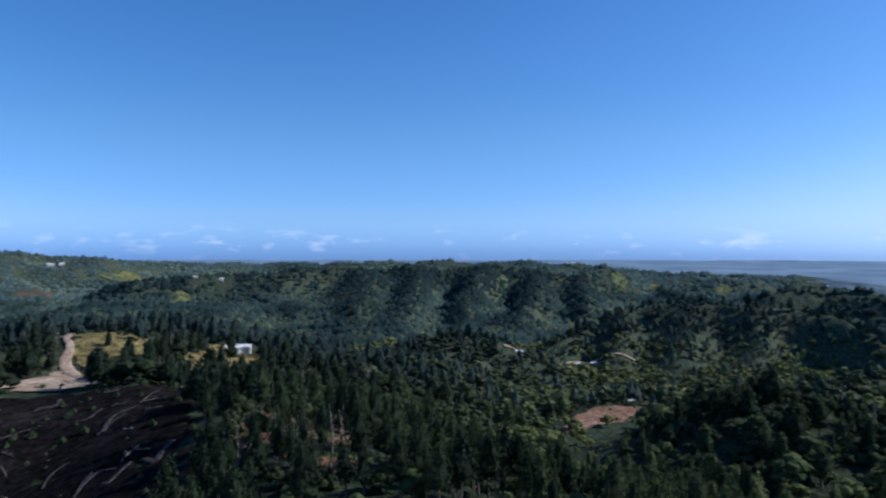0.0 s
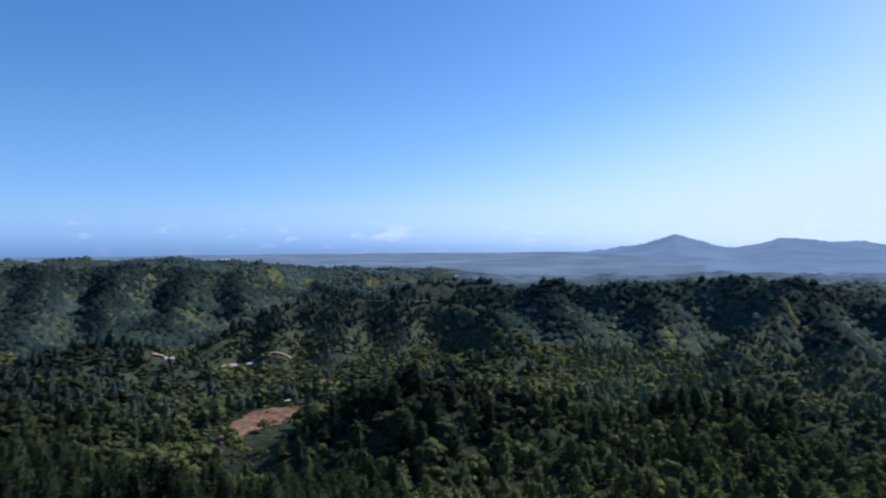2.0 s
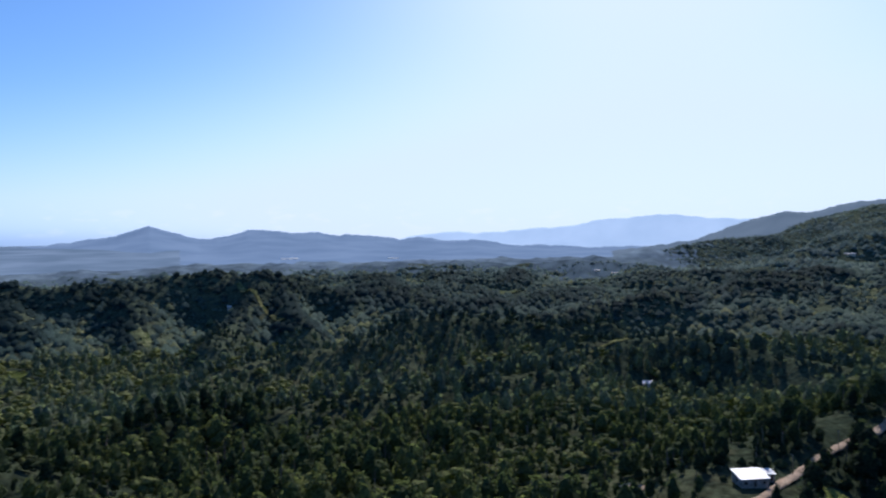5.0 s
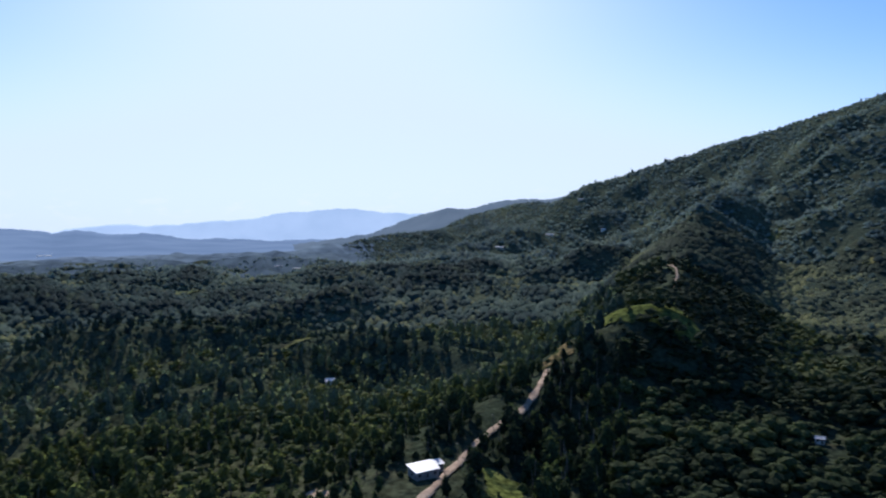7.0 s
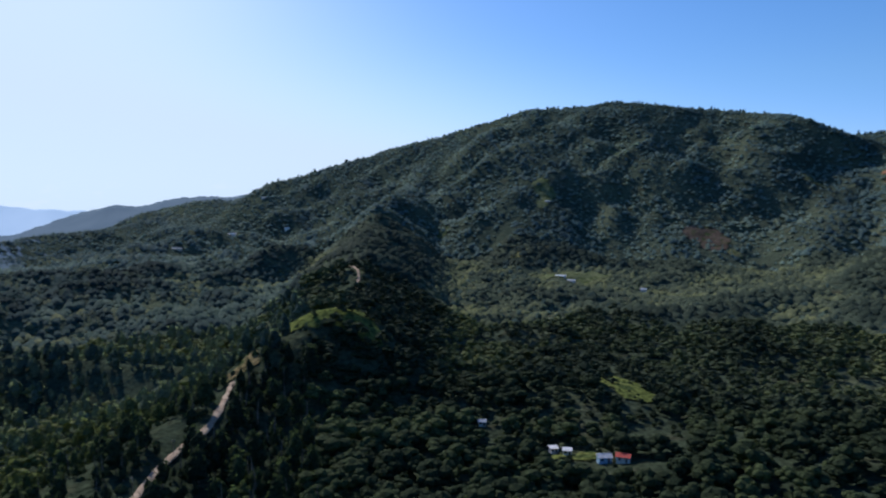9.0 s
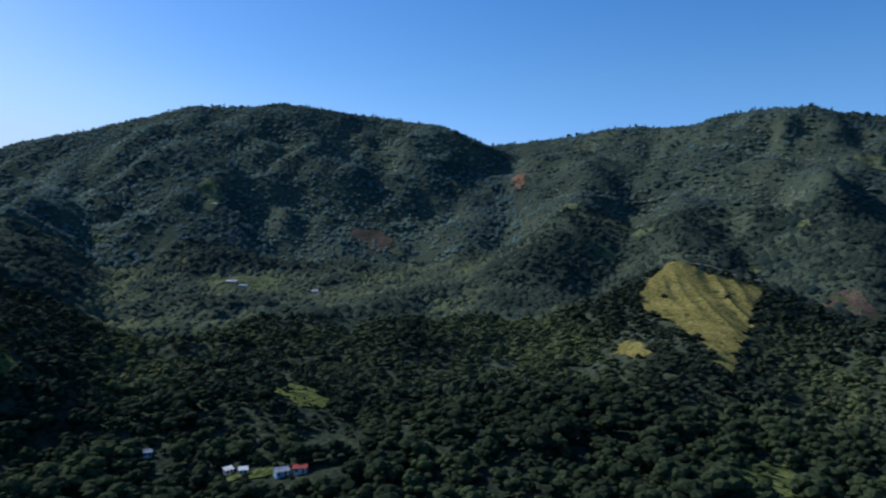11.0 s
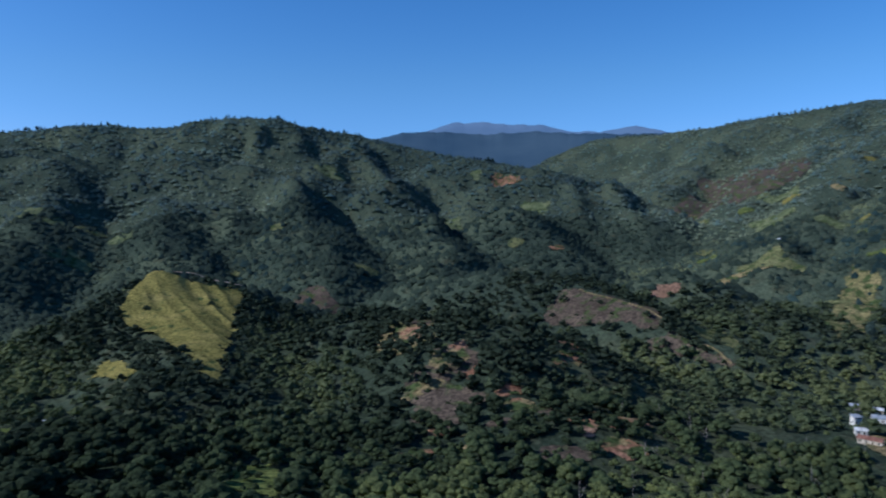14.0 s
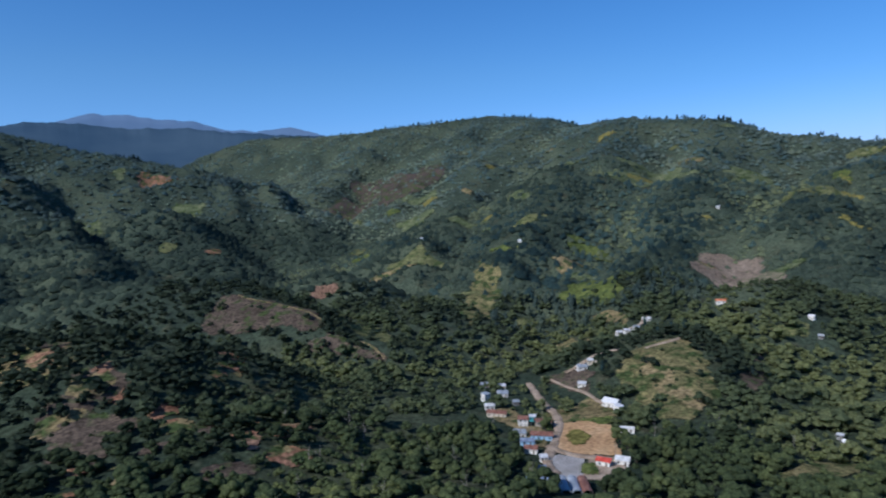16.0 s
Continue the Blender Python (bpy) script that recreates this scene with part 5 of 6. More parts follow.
M_TEAL_WALL = two_tone("teal_plaster", (0.06, 0.30, 0.34), (0.10, 0.40, 0.44), (0.14, 0.46, 0.48), 0.5, 0.9, 0.1, 5, 0.01)
M_BLOCK = two_tone("grey_block_wall", (0.20, 0.19, 0.18), (0.28, 0.27, 0.25), (0.36, 0.34, 0.31), 0.6, 0.95, 0.1, 5, 0.02)
M_DOOR = two_tone("dark_door", (0.05, 0.035, 0.025), (0.08, 0.055, 0.04), (0.11, 0.08, 0.06), 1.0, 0.7, 0.3)
M_GLASS = two_tone("window_glass", (0.02, 0.025, 0.03), (0.03, 0.035, 0.04), (0.05, 0.055, 0.06), 0.8, 0.15, 0.5)
M_POLE = two_tone("weathered_pole", (0.16, 0.13, 0.10), (0.22, 0.18, 0.14), (0.28, 0.24, 0.19), 1.0)


def sheet_roof(name, c1, c2, c3, rough=0.55):
    return two_tone(name, c1, c2, c3, 0.35, rough, 0.35, 6, 0.01)


M_ZINC = sheet_roof("bright_zinc_sheet", (0.50, 0.49, 0.48), (0.63, 0.62, 0.61), (0.74, 0.73, 0.72), 0.45)
M_GREY_ROOF = sheet_roof("grey_sheet_roof", (0.22, 0.24, 0.26), (0.32, 0.34, 0.37), (0.42, 0.44, 0.47))
M_RUST = sheet_roof("rusted_sheet_roof", (0.14, 0.06, 0.04), (0.22, 0.10, 0.07), (0.30, 0.17, 0.12), 0.8)
M_RED_ROOF = sheet_roof("red_roof", (0.42, 0.05, 0.03), (0.55, 0.08, 0.05), (0.62, 0.12, 0.08), 0.6)
M_ORANGE_ROOF = sheet_roof("orange_roof", (0.45, 0.15, 0.06), (0.55, 0.20, 0.09), (0.60, 0.26, 0.13), 0.7)
M_BLUE_ROOF = sheet_roof("faded_blue_roof", (0.14, 0.17, 0.24), (0.20, 0.24, 0.32), (0.28, 0.31, 0.38), 0.6)
M_WHITE_ROOF = sheet_roof("white_roof", (0.66, 0.65, 0.63), (0.77, 0.75, 0.73), (0.82, 0.81, 0.79), 0.38)


def box(bm, x0, x1, y0, y1, z0, z1):
    v = [bm.verts.new((x, y, z)) for x in (x0, x1) for y in (y0, y1) for z in (z0, z1)]
    for f in ((0, 1, 3, 2), (4, 6, 7, 5), (0, 4, 5, 1), (2, 3, 7, 6), (0, 2, 6, 4), (1, 5, 7, 3)):
        bm.faces.new([v[i] for i in f])


def box_mesh(name, mat, *b):
    bm = bmesh.new()
    box(bm, *b)
    bmesh.ops.recalc_face_normals(bm, faces=bm.faces)
    me = bpy.data.meshes.new(name)
    bm.to_mesh(me)
    bm.free()
    me.materials.append(mat)
    return me


PANE = box_mesh("window", M_GLASS, -0.55, 0.55, -0.06, 0.05, 0.0, 1.05)
SILL = box_mesh("window_sill", M_BLOCK, -0.65, 0.65, -0.14, 0.06, -0.12, -0.003)
LEAF = box_mesh("door", M_DOOR, -0.45, 0.45, -0.06, 0.05, 0.0, 2.05)


def roof_slab(bm, x0, x1, ya, za, yb, zb, t=0.14, ribs=0):
    """A sloping sheet from eave line (ya, za) to ridge line (yb, zb), with thickness and raised ribs."""
    def slab(a0, a1, lift, th):
        v = [bm.verts.new((x, y, z + dz + lift)) for x in (a0, a1) for y, z in ((ya, za), (yb, zb)) for dz in (0, th)]
        for f in ((0, 1, 3, 2), (4, 6, 7, 5), (0, 4, 5, 1), (2, 3, 7, 6), (0, 2, 6, 4), (1, 5, 7, 3)):
            bm.faces.new([v[i] for i in f])
    slab(x0, x1, 0, t)
    for k in range(ribs):
        x = x0 + (x1 - x0) * (k + 0.5) / ribs
        slab(x - 0.06, x + 0.06, t + 0.004, 0.05)


def house(az, d, length, width, h, turn, style, wall_mat, roof_mat, label, category="house", group="", sink=0.6, lift=0.0):
    """A small house: walls, roof, door and windows. turn: of its long side, degrees from the line of sight's left-right."""
    small = 0.84 if d < 560 and az > 200 else 0.74
    length, width, h = length * small, width * small, h * (0.9 if small < 0.8 else 1.0)
    x, y = polar(az, d)
    a = radians(-az + turn)
    ca, sa = math.cos(a), math.sin(a)
    corners = [(x + u * ca - v * sa, y + u * sa + v * ca) for u in (-length / 2, length / 2) for v in (-width / 2, width / 2)]
    zs = [float(ground_z(cx, cy)) for cx, cy in corners]
    z = sum(zs) / 4 + 0.4 + lift
    low = min(zs) - z - sink
    HOUSE_SPOTS.append((x, y, 0.55 * math.hypot(length, width) + 1.8))
    base = tagged(new(category.replace(" ", "_")), label, category, group)
    base.matrix_basis = pose(x, y, z, 0, 0, math.degrees(a))
    L, W, o = length / 2, width / 2, 0.45
    rise = {"gable": 0.26 * width, "shed": 0.16 * width, "flat": 0.0}[style]
    bm = bmesh.new()
    if style == "gable":
        ends = [[bm.verts.new((s * L, yy, zz)) for yy, zz in ((-W, low), (W, low), (W, h), (0, h + rise), (-W, h))] for s in (-1, 1)]
        bm.faces.new(ends[0][::-1])
        bm.faces.new(ends[1])
        for i in range(5):
            j = (i + 1) % 5
            bm.faces.new((ends[0][i], ends[0][j], ends[1][j], ends[1][i]))
    else:
        ends = [[bm.verts.new((s * L, yy, zz)) for yy, zz in ((-W, low), (W, low), (W, h + rise), (-W, h))] for s in (-1, 1)]
        bm.faces.new(ends[0][::-1])
        bm.faces.new(ends[1])
        for i in range(4):
            j = (i + 1) % 4
            bm.faces.new((ends[0][i], ends[0][j], ends[1][j], ends[1][i]))
    bmesh.ops.recalc_face_normals(bm, faces=bm.faces)
    part("wall", bm, wall_mat, base)
    bm = bmesh.new()
    ribs = max(3, int(length / 1.6))
    if style == "gable":
        s = rise / W
        roof_slab(bm, -L - o, L + o, -W - o, h - s * o + 0.03, 0, h + rise + 0.03, ribs=ribs)
        roof_slab(bm, -L - o, L + o, W + o, h - s * o + 0.03, 0.0, h + rise + 0.03, ribs=ribs)
        box(bm, -L - o, L + o, -0.18, 0.18, h + rise + 0.12, h + rise + 0.24)
    elif style == "shed":
        s = rise / (2 * W)
        roof_slab(bm, -L - o, L + o, -W - o, h - s * o + 0.03, W + o, h + rise + s * o + 0.03, ribs=ribs)
    else:
        box(bm, -L - 0.15, L + 0.15, -W - 0.15, W + 0.15, h + 0.003, h + 0.22)
        box(bm, -L - 0.15, L + 0.15, -W - 0.15, -W + 0.05, h + 0.22, h + 0.5)
        box(bm, -L - 0.15, L + 0.15, W - 0.05, W + 0.15, h + 0.22, h + 0.5)
    bmesh.ops.recalc_face_normals(bm, faces=bm.faces)
    part("roof", bm, roof_mat, base)

    def fit(me, name, u, v, zz, turn_deg):
        ob = new(name, me)
        ob.parent = base
        ob.matrix_basis = pose(u, v, zz, 0, 0, turn_deg)
        return ob

    if h > 1.9:
        n = max(2, int(length / 3))
        floors = 2 if h > 4.5 else 1
        for side in (-1, 1):
            for fl in range(floors):
                for k in range(n):
                    u = -L + length * (k + 0.5) / n
                    if side < 0 and k == n // 2 and fl == 0:
                        fit(LEAF, "door", u, side * W, 0.02, 0)
                    else:
                        w = fit(PANE, "window", u, side * W, 0.95 + 2.7 * fl, 0 if side < 0 else 180)
                        sill = new("window_sill", SILL)
                        sill.parent = w
            fit(PANE, "window", side * L, 0, 0.95, 90 * side)
    return base


VILLAGE = "village houses"
for row in (
    (218.0, 512, 9, 6.5, 2.8, 8, "gable", M_WHITE, M_GREY_ROOF, "white village house with a grey sheet roof"),
    (216.6, 500, 6, 5, 4.8, 40, "shed", M_WHITE, M_GREY_ROOF, "small white two-storey house at the wood's edge"),
    (216.9, 478, 7.5, 5, 2.8, 12, "gable", M_WHITE, M_ZINC, "white village house with a zinc roof"),
    (217.5, 460, 15, 6, 2.8, -14, "gable", M_CREAM, M_RUST, "long cream house with a rusted roof"),
    (219.1, 488, 5, 4, 2.5, 20, "shed", M_BLOCK, M_GREY_ROOF, "small grey block hut in the yard"),
    (219.6, 436, 7, 6, 5.2, 4, "gable", M_WHITE, M_RUST, "two-storey white house with a red-brown roof"),
    (219.3, 414, 8, 6.5, 3.0, 6, "gable", M_WHITE, M_GREY_ROOF, "white village house with a grey sheet roof"),
    (221.1, 409, 15, 6.5, 3.0, -2, "gable", M_BLUE_WALL, M_RUST, "long light blue house with a rusted roof"),
    (221.3, 438, 12, 5, 2.6, 4, "shed", M_CREAM, M_RUST, "low cream house with a rusted lean-to roof"),
    (220.4, 450, 4.5, 4, 2.8, 0, "shed", M_TEAL_WALL, M_ZINC, "small teal hut by the lane"),
    (219.9, 398, 9, 5, 2.7, 4, "gable", M_BLUE_WALL, M_BLUE_ROOF, "light blue house with a faded blue roof"),
    (220.2, 385, 8, 5.5, 2.7, -8, "gable", M_WHITE, M_RUST, "white house with a rusted roof"),
    (221.2, 372, 4.5, 4, 2.4, 10, "shed", M_WHITE, M_ZINC, "small white shed by the lane"),
    (220.8, 352, 8, 6, 2.8, 25, "gable", M_BLOCK, M_BLUE_ROOF, "block house with a faded blue roof"),
    (220.4, 338, 9, 6, 2.8, 10, "gable", M_BLUE_WALL, M_BLUE_ROOF, "light blue house with a faded blue roof"),
    (226.1, 370, 8.5, 5.5, 2.9, -16, "gable", M_WHITE, M_RED_ROOF, "white building with a bright red roof"),
    (227.6, 374, 8.5, 6, 2.9, -12, "gable", M_WHITE, M_ZINC, "white building with a pale zinc roof"),
    (226.8, 472, 12, 8.5, 3.4, -28, "gable", M_WHITE, M_WHITE_ROOF, "large white house above the playing field"),
    (227.35, 464, 7, 5, 2.8, 62, "shed", M_WHITE, M_WHITE_ROOF, "white lean-to annex beside a large house"),
    (224.5, 541, 9, 6, 2.8, 16, "gable", M_WHITE, M_GREY_ROOF, "white hill house with a grey roof"),
    (225.3, 549, 8, 5, 2.6, 10, "gable", M_CREAM, M_ZINC, "cream hill house with a zinc roof"),
    (224.5, 513, 6.5, 4.5, 2.6, -10, "shed", M_WHITE, M_ZINC, "small white hut on the bare rise"),
    (228.0, 428, 10, 4, 2.4, 2, "flat", M_WHITE, M_WHITE_ROOF, "low white block at the field's edge"),
    (229.6, 679, 9, 6, 3.0, 20, "gable", M_WHITE, M_ZINC, "white house on the hill crest"),
    (227.5, 642, 7, 5, 2.6, 25, "gable", M_WHITE, M_ZINC, "small white house on the hill track"),
    (228.1, 640, 7, 5, 2.6, 25, "shed", M_WHITE, M_ZINC, "small white house on the hill track"),
    (228.8, 643, 7, 5, 2.6, 20, "gable", M_WHITE, M_GREY_ROOF, "small white house on the hill track"),
    (216.6, 548, 8, 5, 2.7, 5, "gable", M_BLOCK, M_GREY_ROOF, "grey block house among trees"),
    (217.9, 538, 8, 5, 2.7, 8, "gable", M_CREAM, M_ZINC, "cream house among trees"),
    (235.1, 752, 12, 7, 3.0, 8, "gable", M_WHITE, M_ORANGE_ROOF, "house with a faded orange roof below the bare hill"),
    (241.3, 705, 7, 5, 3.0, -20, "gable", M_WHITE, M_WHITE_ROOF, "white house on a grass ledge"),
    (241.9, 670, 5, 4, 2.6, 10, "shed", M_BLOCK, M_ZINC, "small hut among trees"),
    (243.7, 472, 6, 4, 2.6, -25, "gable", M_WHITE, M_WHITE_ROOF, "white cabin among trees"),
    (243.2, 480, 4, 3, 2.4, -10, "shed", M_BLOCK, M_ZINC, "small hut among trees"),
    (234.9, 1210, 7, 5, 3.0, 0, "gable", M_WHITE, M_ZINC, "white farmhouse high on the slope"),
    (219.7, 1075, 7, 5, 3.0, 0, "gable", M_WHITE, M_ZINC, "white farmhouse among trees"),
    (211.7, 1185, 7, 5, 3.0, 10, "gable", M_WHITE, M_ZINC, "white farmhouse among trees"),
    (207.3, 1000, 14, 6, 2.8, 5, "gable", M_CREAM, M_GREY_ROOF, "long farm shed by the ridge field"),
):
    house(*row, group=VILLAGE)

# long arched sheds at the village's lower end
def shed_row(az, d, turn):
    x, y = polar(az, d)
    z = float(ground_z(x, y)) + 0.3
    HOUSE_SPOTS.append((x, y, 12))
    for k, (mat, lab) in enumerate(((M_BLUE_ROOF, "faded blue"), (M_GREY_ROOF, "grey"), (M_GREY_ROOF, "grey"), (M_RUST, "dark rusted"))):
        a = radians(-az + turn)
        off = -7.5 + 5.0 * k
        base = tagged(new("long_shed"), f"long shed with an arched {lab} sheet roof", "shed", "sheds of the village yard")
        base.matrix_basis = pose(x + off * math.cos(a), y + off * math.sin(a), z, 0, 0, math.degrees(a))
        n, r, half = 8, 2.2, 9.0
        bm = bmesh.new()
        rings = []
        for s in (-half, half):
            for rr in (r, r + 0.12):
                rings.append([bm.verts.new((-math.cos(math.pi * i / n) * rr, s, 2.2 + math.sin(math.pi * i / n) * rr * 0.55)) for i in range(n + 1)])
        for i in range(n):
            bm.faces.new((rings[1][i], rings[1][i + 1], rings[3][i + 1], rings[3][i]))
            bm.faces.new((rings[0][i + 1], rings[0][i], rings[2][i], rings[2][i + 1]))
            for e in (0, 2):
                bm.faces.new((rings[e][i], rings[e][i + 1], rings[e + 1][i + 1], rings[e + 1][i]))
        for i in (0, n):
            bm.faces.new((rings[0][i], rings[1][i], rings[3][i], rings[2][i]))
        bmesh.ops.recalc_face_normals(bm, faces=bm.faces)
        part("roof", bm, mat, base)
        bm = bmesh.new()
        box(bm, -r + 0.05, -r + 0.22, -half + 0.1, half - 0.1, -1.2, 2.2)
        box(bm, r - 0.22, r - 0.05, -half + 0.1, half - 0.1, -1.2, 2.2)
        box(bm, -r + 0.22, r - 0.22, half - 0.3, half - 0.1, -1.2, 2.9)
        bmesh.ops.recalc_face_normals(bm, faces=bm.faces)
        part("wall", bm, M_BLOCK, base)


shed_row(223.2, 330, 8)

# houses on the eastern crest and across the valley
for row in (
    (91.5, 272, 13.5, 9.5, 3.2, 28, "shed", M_BLOCK, M_WHITE_ROOF, "block house with a wide white sheet roof by the road"),
    (92.6, 279, 6, 5, 2.8, 28, "shed", M_BLOCK, M_ZINC, "zinc-roofed annex of the roadside house"),
    (84.5, 608, 11, 9, 3.4, 0, "gable", M_WHITE, M_WHITE_ROOF, "small white hut in the pine woods"),
    (135.2, 1200, 13, 8, 3.0, 0, "gable", M_WHITE, M_WHITE_ROOF, "white farmhouse in the valley woods"),
    (128.8, 1275, 24, 9, 3.0, -12, "gable", M_WHITE, M_WHITE_ROOF, "long white farm building on a pasture"),
    (129.6, 1262, 20, 8, 3.0, -8, "gable", M_WHITE, M_ZINC, "long zinc-roofed farm building on a pasture"),
    (127.8, 1712, 14, 8, 3.0, 0, "gable", M_WHITE, M_WHITE_ROOF, "white house high on the mountain spur"),
    (133.0, 321, 8, 5.5, 2.8, -10, "gable", M_WHITE, M_RED_ROOF, "house with a dull red roof among trees"),
    (131.5, 323, 8, 5.5, 2.8, 15, "gable", M_BLUE_WALL, M_ZINC, "pale blue house with a zinc roof among trees"),
    (128.6, 336, 5, 4, 2.5, 0, "shed", M_WHITE, M_ZINC, "small white hut among trees"),
    (127.5, 340, 5, 4, 2.5, 20, "shed", M_WHITE, M_ZINC, "small white hut among trees"),
    (121.8, 376, 5, 4, 2.6, 0, "gable", M_WHITE, M_ZINC, "zinc-roofed hut in the woods"),
    (155.5, 536, 16, 6, 2.6, 4, "gable", M_CREAM, M_WHITE_ROOF, "long low shed with a pale roof"),
    (157.0, 532, 18, 6, 2.6, -4, "gable", M_CREAM, M_WHITE_ROOF, "long low shed with a pale roof"),
    (343.4, 450, 10, 7, 3.0, 10, "gable", M_WHITE, M_WHITE_ROOF, "white house on the grassy knoll"),
    (344.3, 459, 8, 6, 3.6, -10, "shed", M_WHITE, M_WHITE_ROOF, "white annex of the knoll house"),
    (355.6, 600, 12, 5, 2.6, 0, "gable", M_WHITE, M_ZINC, "white valley house with a zinc roof"),
    (2.7, 501, 6, 5, 2.6, 20, "gable", M_WHITE, M_ZINC, "small white valley house"),
    (10.8, 723, 9, 5, 2.8, 0, "gable", M_WHITE, M_ZINC, "white valley house by a track"),
    (12.1, 726, 8, 5, 2.8, 12, "gable", M_CREAM, M_ZINC, "cream valley house by a track"),
    (9.9, 711, 8, 5, 2.6, -10, "gable", M_CREAM, M_RUST, "cream valley house with a rusted roof"),
    (6.2, 645, 9, 5, 2.6, 0, "gable", M_WHITE, M_ZINC, "white valley house by a track"),
    (15.2, 498, 9, 5, 2.6, 5, "shed", M_BLOCK, M_ZINC, "grey hut on the bare hilltop"),
    (28.6, 1828, 16, 8, 3.0, 0, "gable", M_WHITE, M_WHITE_ROOF, "white farmhouse on the far hill"),
    (340.6, 1428, 11, 7, 3.0, 0, "gable", M_WHITE, M_WHITE_ROOF, "far white house on the plateau"),
    (342.5, 1437, 10, 7, 3.0, 0, "gable", M_WHITE, M_WHITE_ROOF, "far white house on the plateau"),
    (10.3, 1836, 24, 9, 3.5, 0, "gable", M_WHITE, M_WHITE_ROOF, "far white house on the ridge"),
    (330.8, 2065, 24, 10, 4.5, 0, "gable", M_WHITE, M_WHITE_ROOF, "far white house on the northern hill"),
    (331.5, 2060, 16, 10, 4.5, 0, "gable", M_WHITE, M_WHITE_ROOF, "far white house on the northern hill"),
    (43.2, 1892, 12, 8, 3.0, 0, "gable", M_WHITE, M_WHITE_ROOF, "far white house on a wooded rise"),
    (51.5, 1017, 7, 5, 2.6, 0, "gable", M_WHITE, M_WHITE_ROOF, "far white house on a wooded rise"),
    (80.8, 1608, 20, 8, 3.5, 0, "gable", M_CREAM, M_GREY_ROOF, "far house in the eastern valley"),
    (82.2, 1599, 22, 8, 3.5, 0, "gable", M_CREAM, M_GREY_ROOF, "far house in the eastern valley"),
    (102.7, 2085, 30, 10, 4.0, 0, "gable", M_WHITE, M_WHITE_ROOF, "far house at the mountain's foot"),
    (106.9, 2205, 20, 9, 4.0, 0, "gable", M_WHITE, M_WHITE_ROOF, "far house at the mountain's foot"),
    (98.6, 1803, 30, 9, 3.5, 0, "gable", M_CREAM, M_GREY_ROOF, "far long house at the mountain's foot"),
    (105.2, 2448, 26, 9, 4.0, 0, "gable", M_CREAM, M_GREY_ROOF, "far long house at the mountain's foot"),
):
    house(*row, group="scattered houses")


M_PLASTIC, _n, _l, _b = material("white_plastic_film", 0.4, 0.5)
_b.inputs["Base Color"].default_value = (0.8, 0.8, 0.78, 1)
_thin, _both = _n.new("ShaderNodeBsdfTranslucent"), _n.new("ShaderNodeMixShader")
_thin.inputs["Color"].default_value = (0.85, 0.85, 0.83, 1)
_both.inputs[0].default_value = 0.6
_l.new(_b.outputs[0], _both.inputs[1])
_l.new(_thin.outputs[0], _both.inputs[2])
_l.new(_both.outputs[0], _n["Material Output"].inputs["Surface"])


def glasshouse(az, d, z, length):
    """A far row of white growing tunnels."""
    x, y = polar(az, d)
    base = tagged(new("greenhouse"), "long white growing tunnels on the far plain", "greenhouse", "greenhouses of the plain")
    base.matrix_basis = pose(x, y, z, 0, 0, -az)
    for k in range(4):
        bm = bmesh.new()
        n, r = 6, 5.0
        rings = [[bm.verts.new((s, k * 11 - math.cos(math.pi * i / n) * r, math.sin(math.pi * i / n) * r)) for i in range(n + 1)] for s in (-length / 2, length / 2)]
        for i in range(n):
            bm.faces.new((rings[0][i], rings[0][i + 1], rings[1][i + 1], rings[1][i]))
        bm.faces.new(rings[0])
        bm.faces.new(rings[1][::-1])
        bmesh.ops.recalc_face_normals(bm, faces=bm.faces)
        part("tunnel", bm, M_PLASTIC, base)


for az, d, z, length in ((46.0, 3320, -66, 94), (56.2, 3090, -89, 70), (64.5, 3010, -96, 49)):
    glasshouse(az, d, z, length)


def utility_pole(az, d, turn):
    x, y = polar(az, d)
    base = tagged(new("utility_pole"), "weathered wooden pole with a crossarm beside the road", "utility pole", "roadside poles")
    base.matrix_basis = pose(x, y, float(ground_z(x, y)) - 0.4, 0, 0, turn)
    bm = bmesh.new()
    bmesh.ops.create_cone(bm, segments=8, radius1=0.17, radius2=0.11, depth=9.5, cap_ends=True, matrix=Matrix.Translation((0, 0, 4.75)))
    part("pole", bm, M_POLE, base)
    bm = bmesh.new()
    box(bm, -0.9, 0.9, 0.12, 0.24, 8.6, 8.75)
    bmesh.ops.recalc_face_normals(bm, faces=bm.faces)
    part("crossarm", bm, M_POLE, base)
    for u in (-0.75, 0.0, 0.75):
        bm = bmesh.new()
        bmesh.ops.create_cone(bm, segments=8, radius1=0.06, radius2=0.04, depth=0.2, cap_ends=True, matrix=Matrix.Translation((u, 0.18, 8.853)))
        part("insulator", bm, M_WHITE, base)


for az, d, turn in ((333.0, 398, 20), (331.2, 436, 60), (94.4, 292, 30), (97.4, 330, 30), (221.2, 452, 10), (222.4, 396, 40), (227.0, 380, 0)):
    utility_pole(az, d, turn)


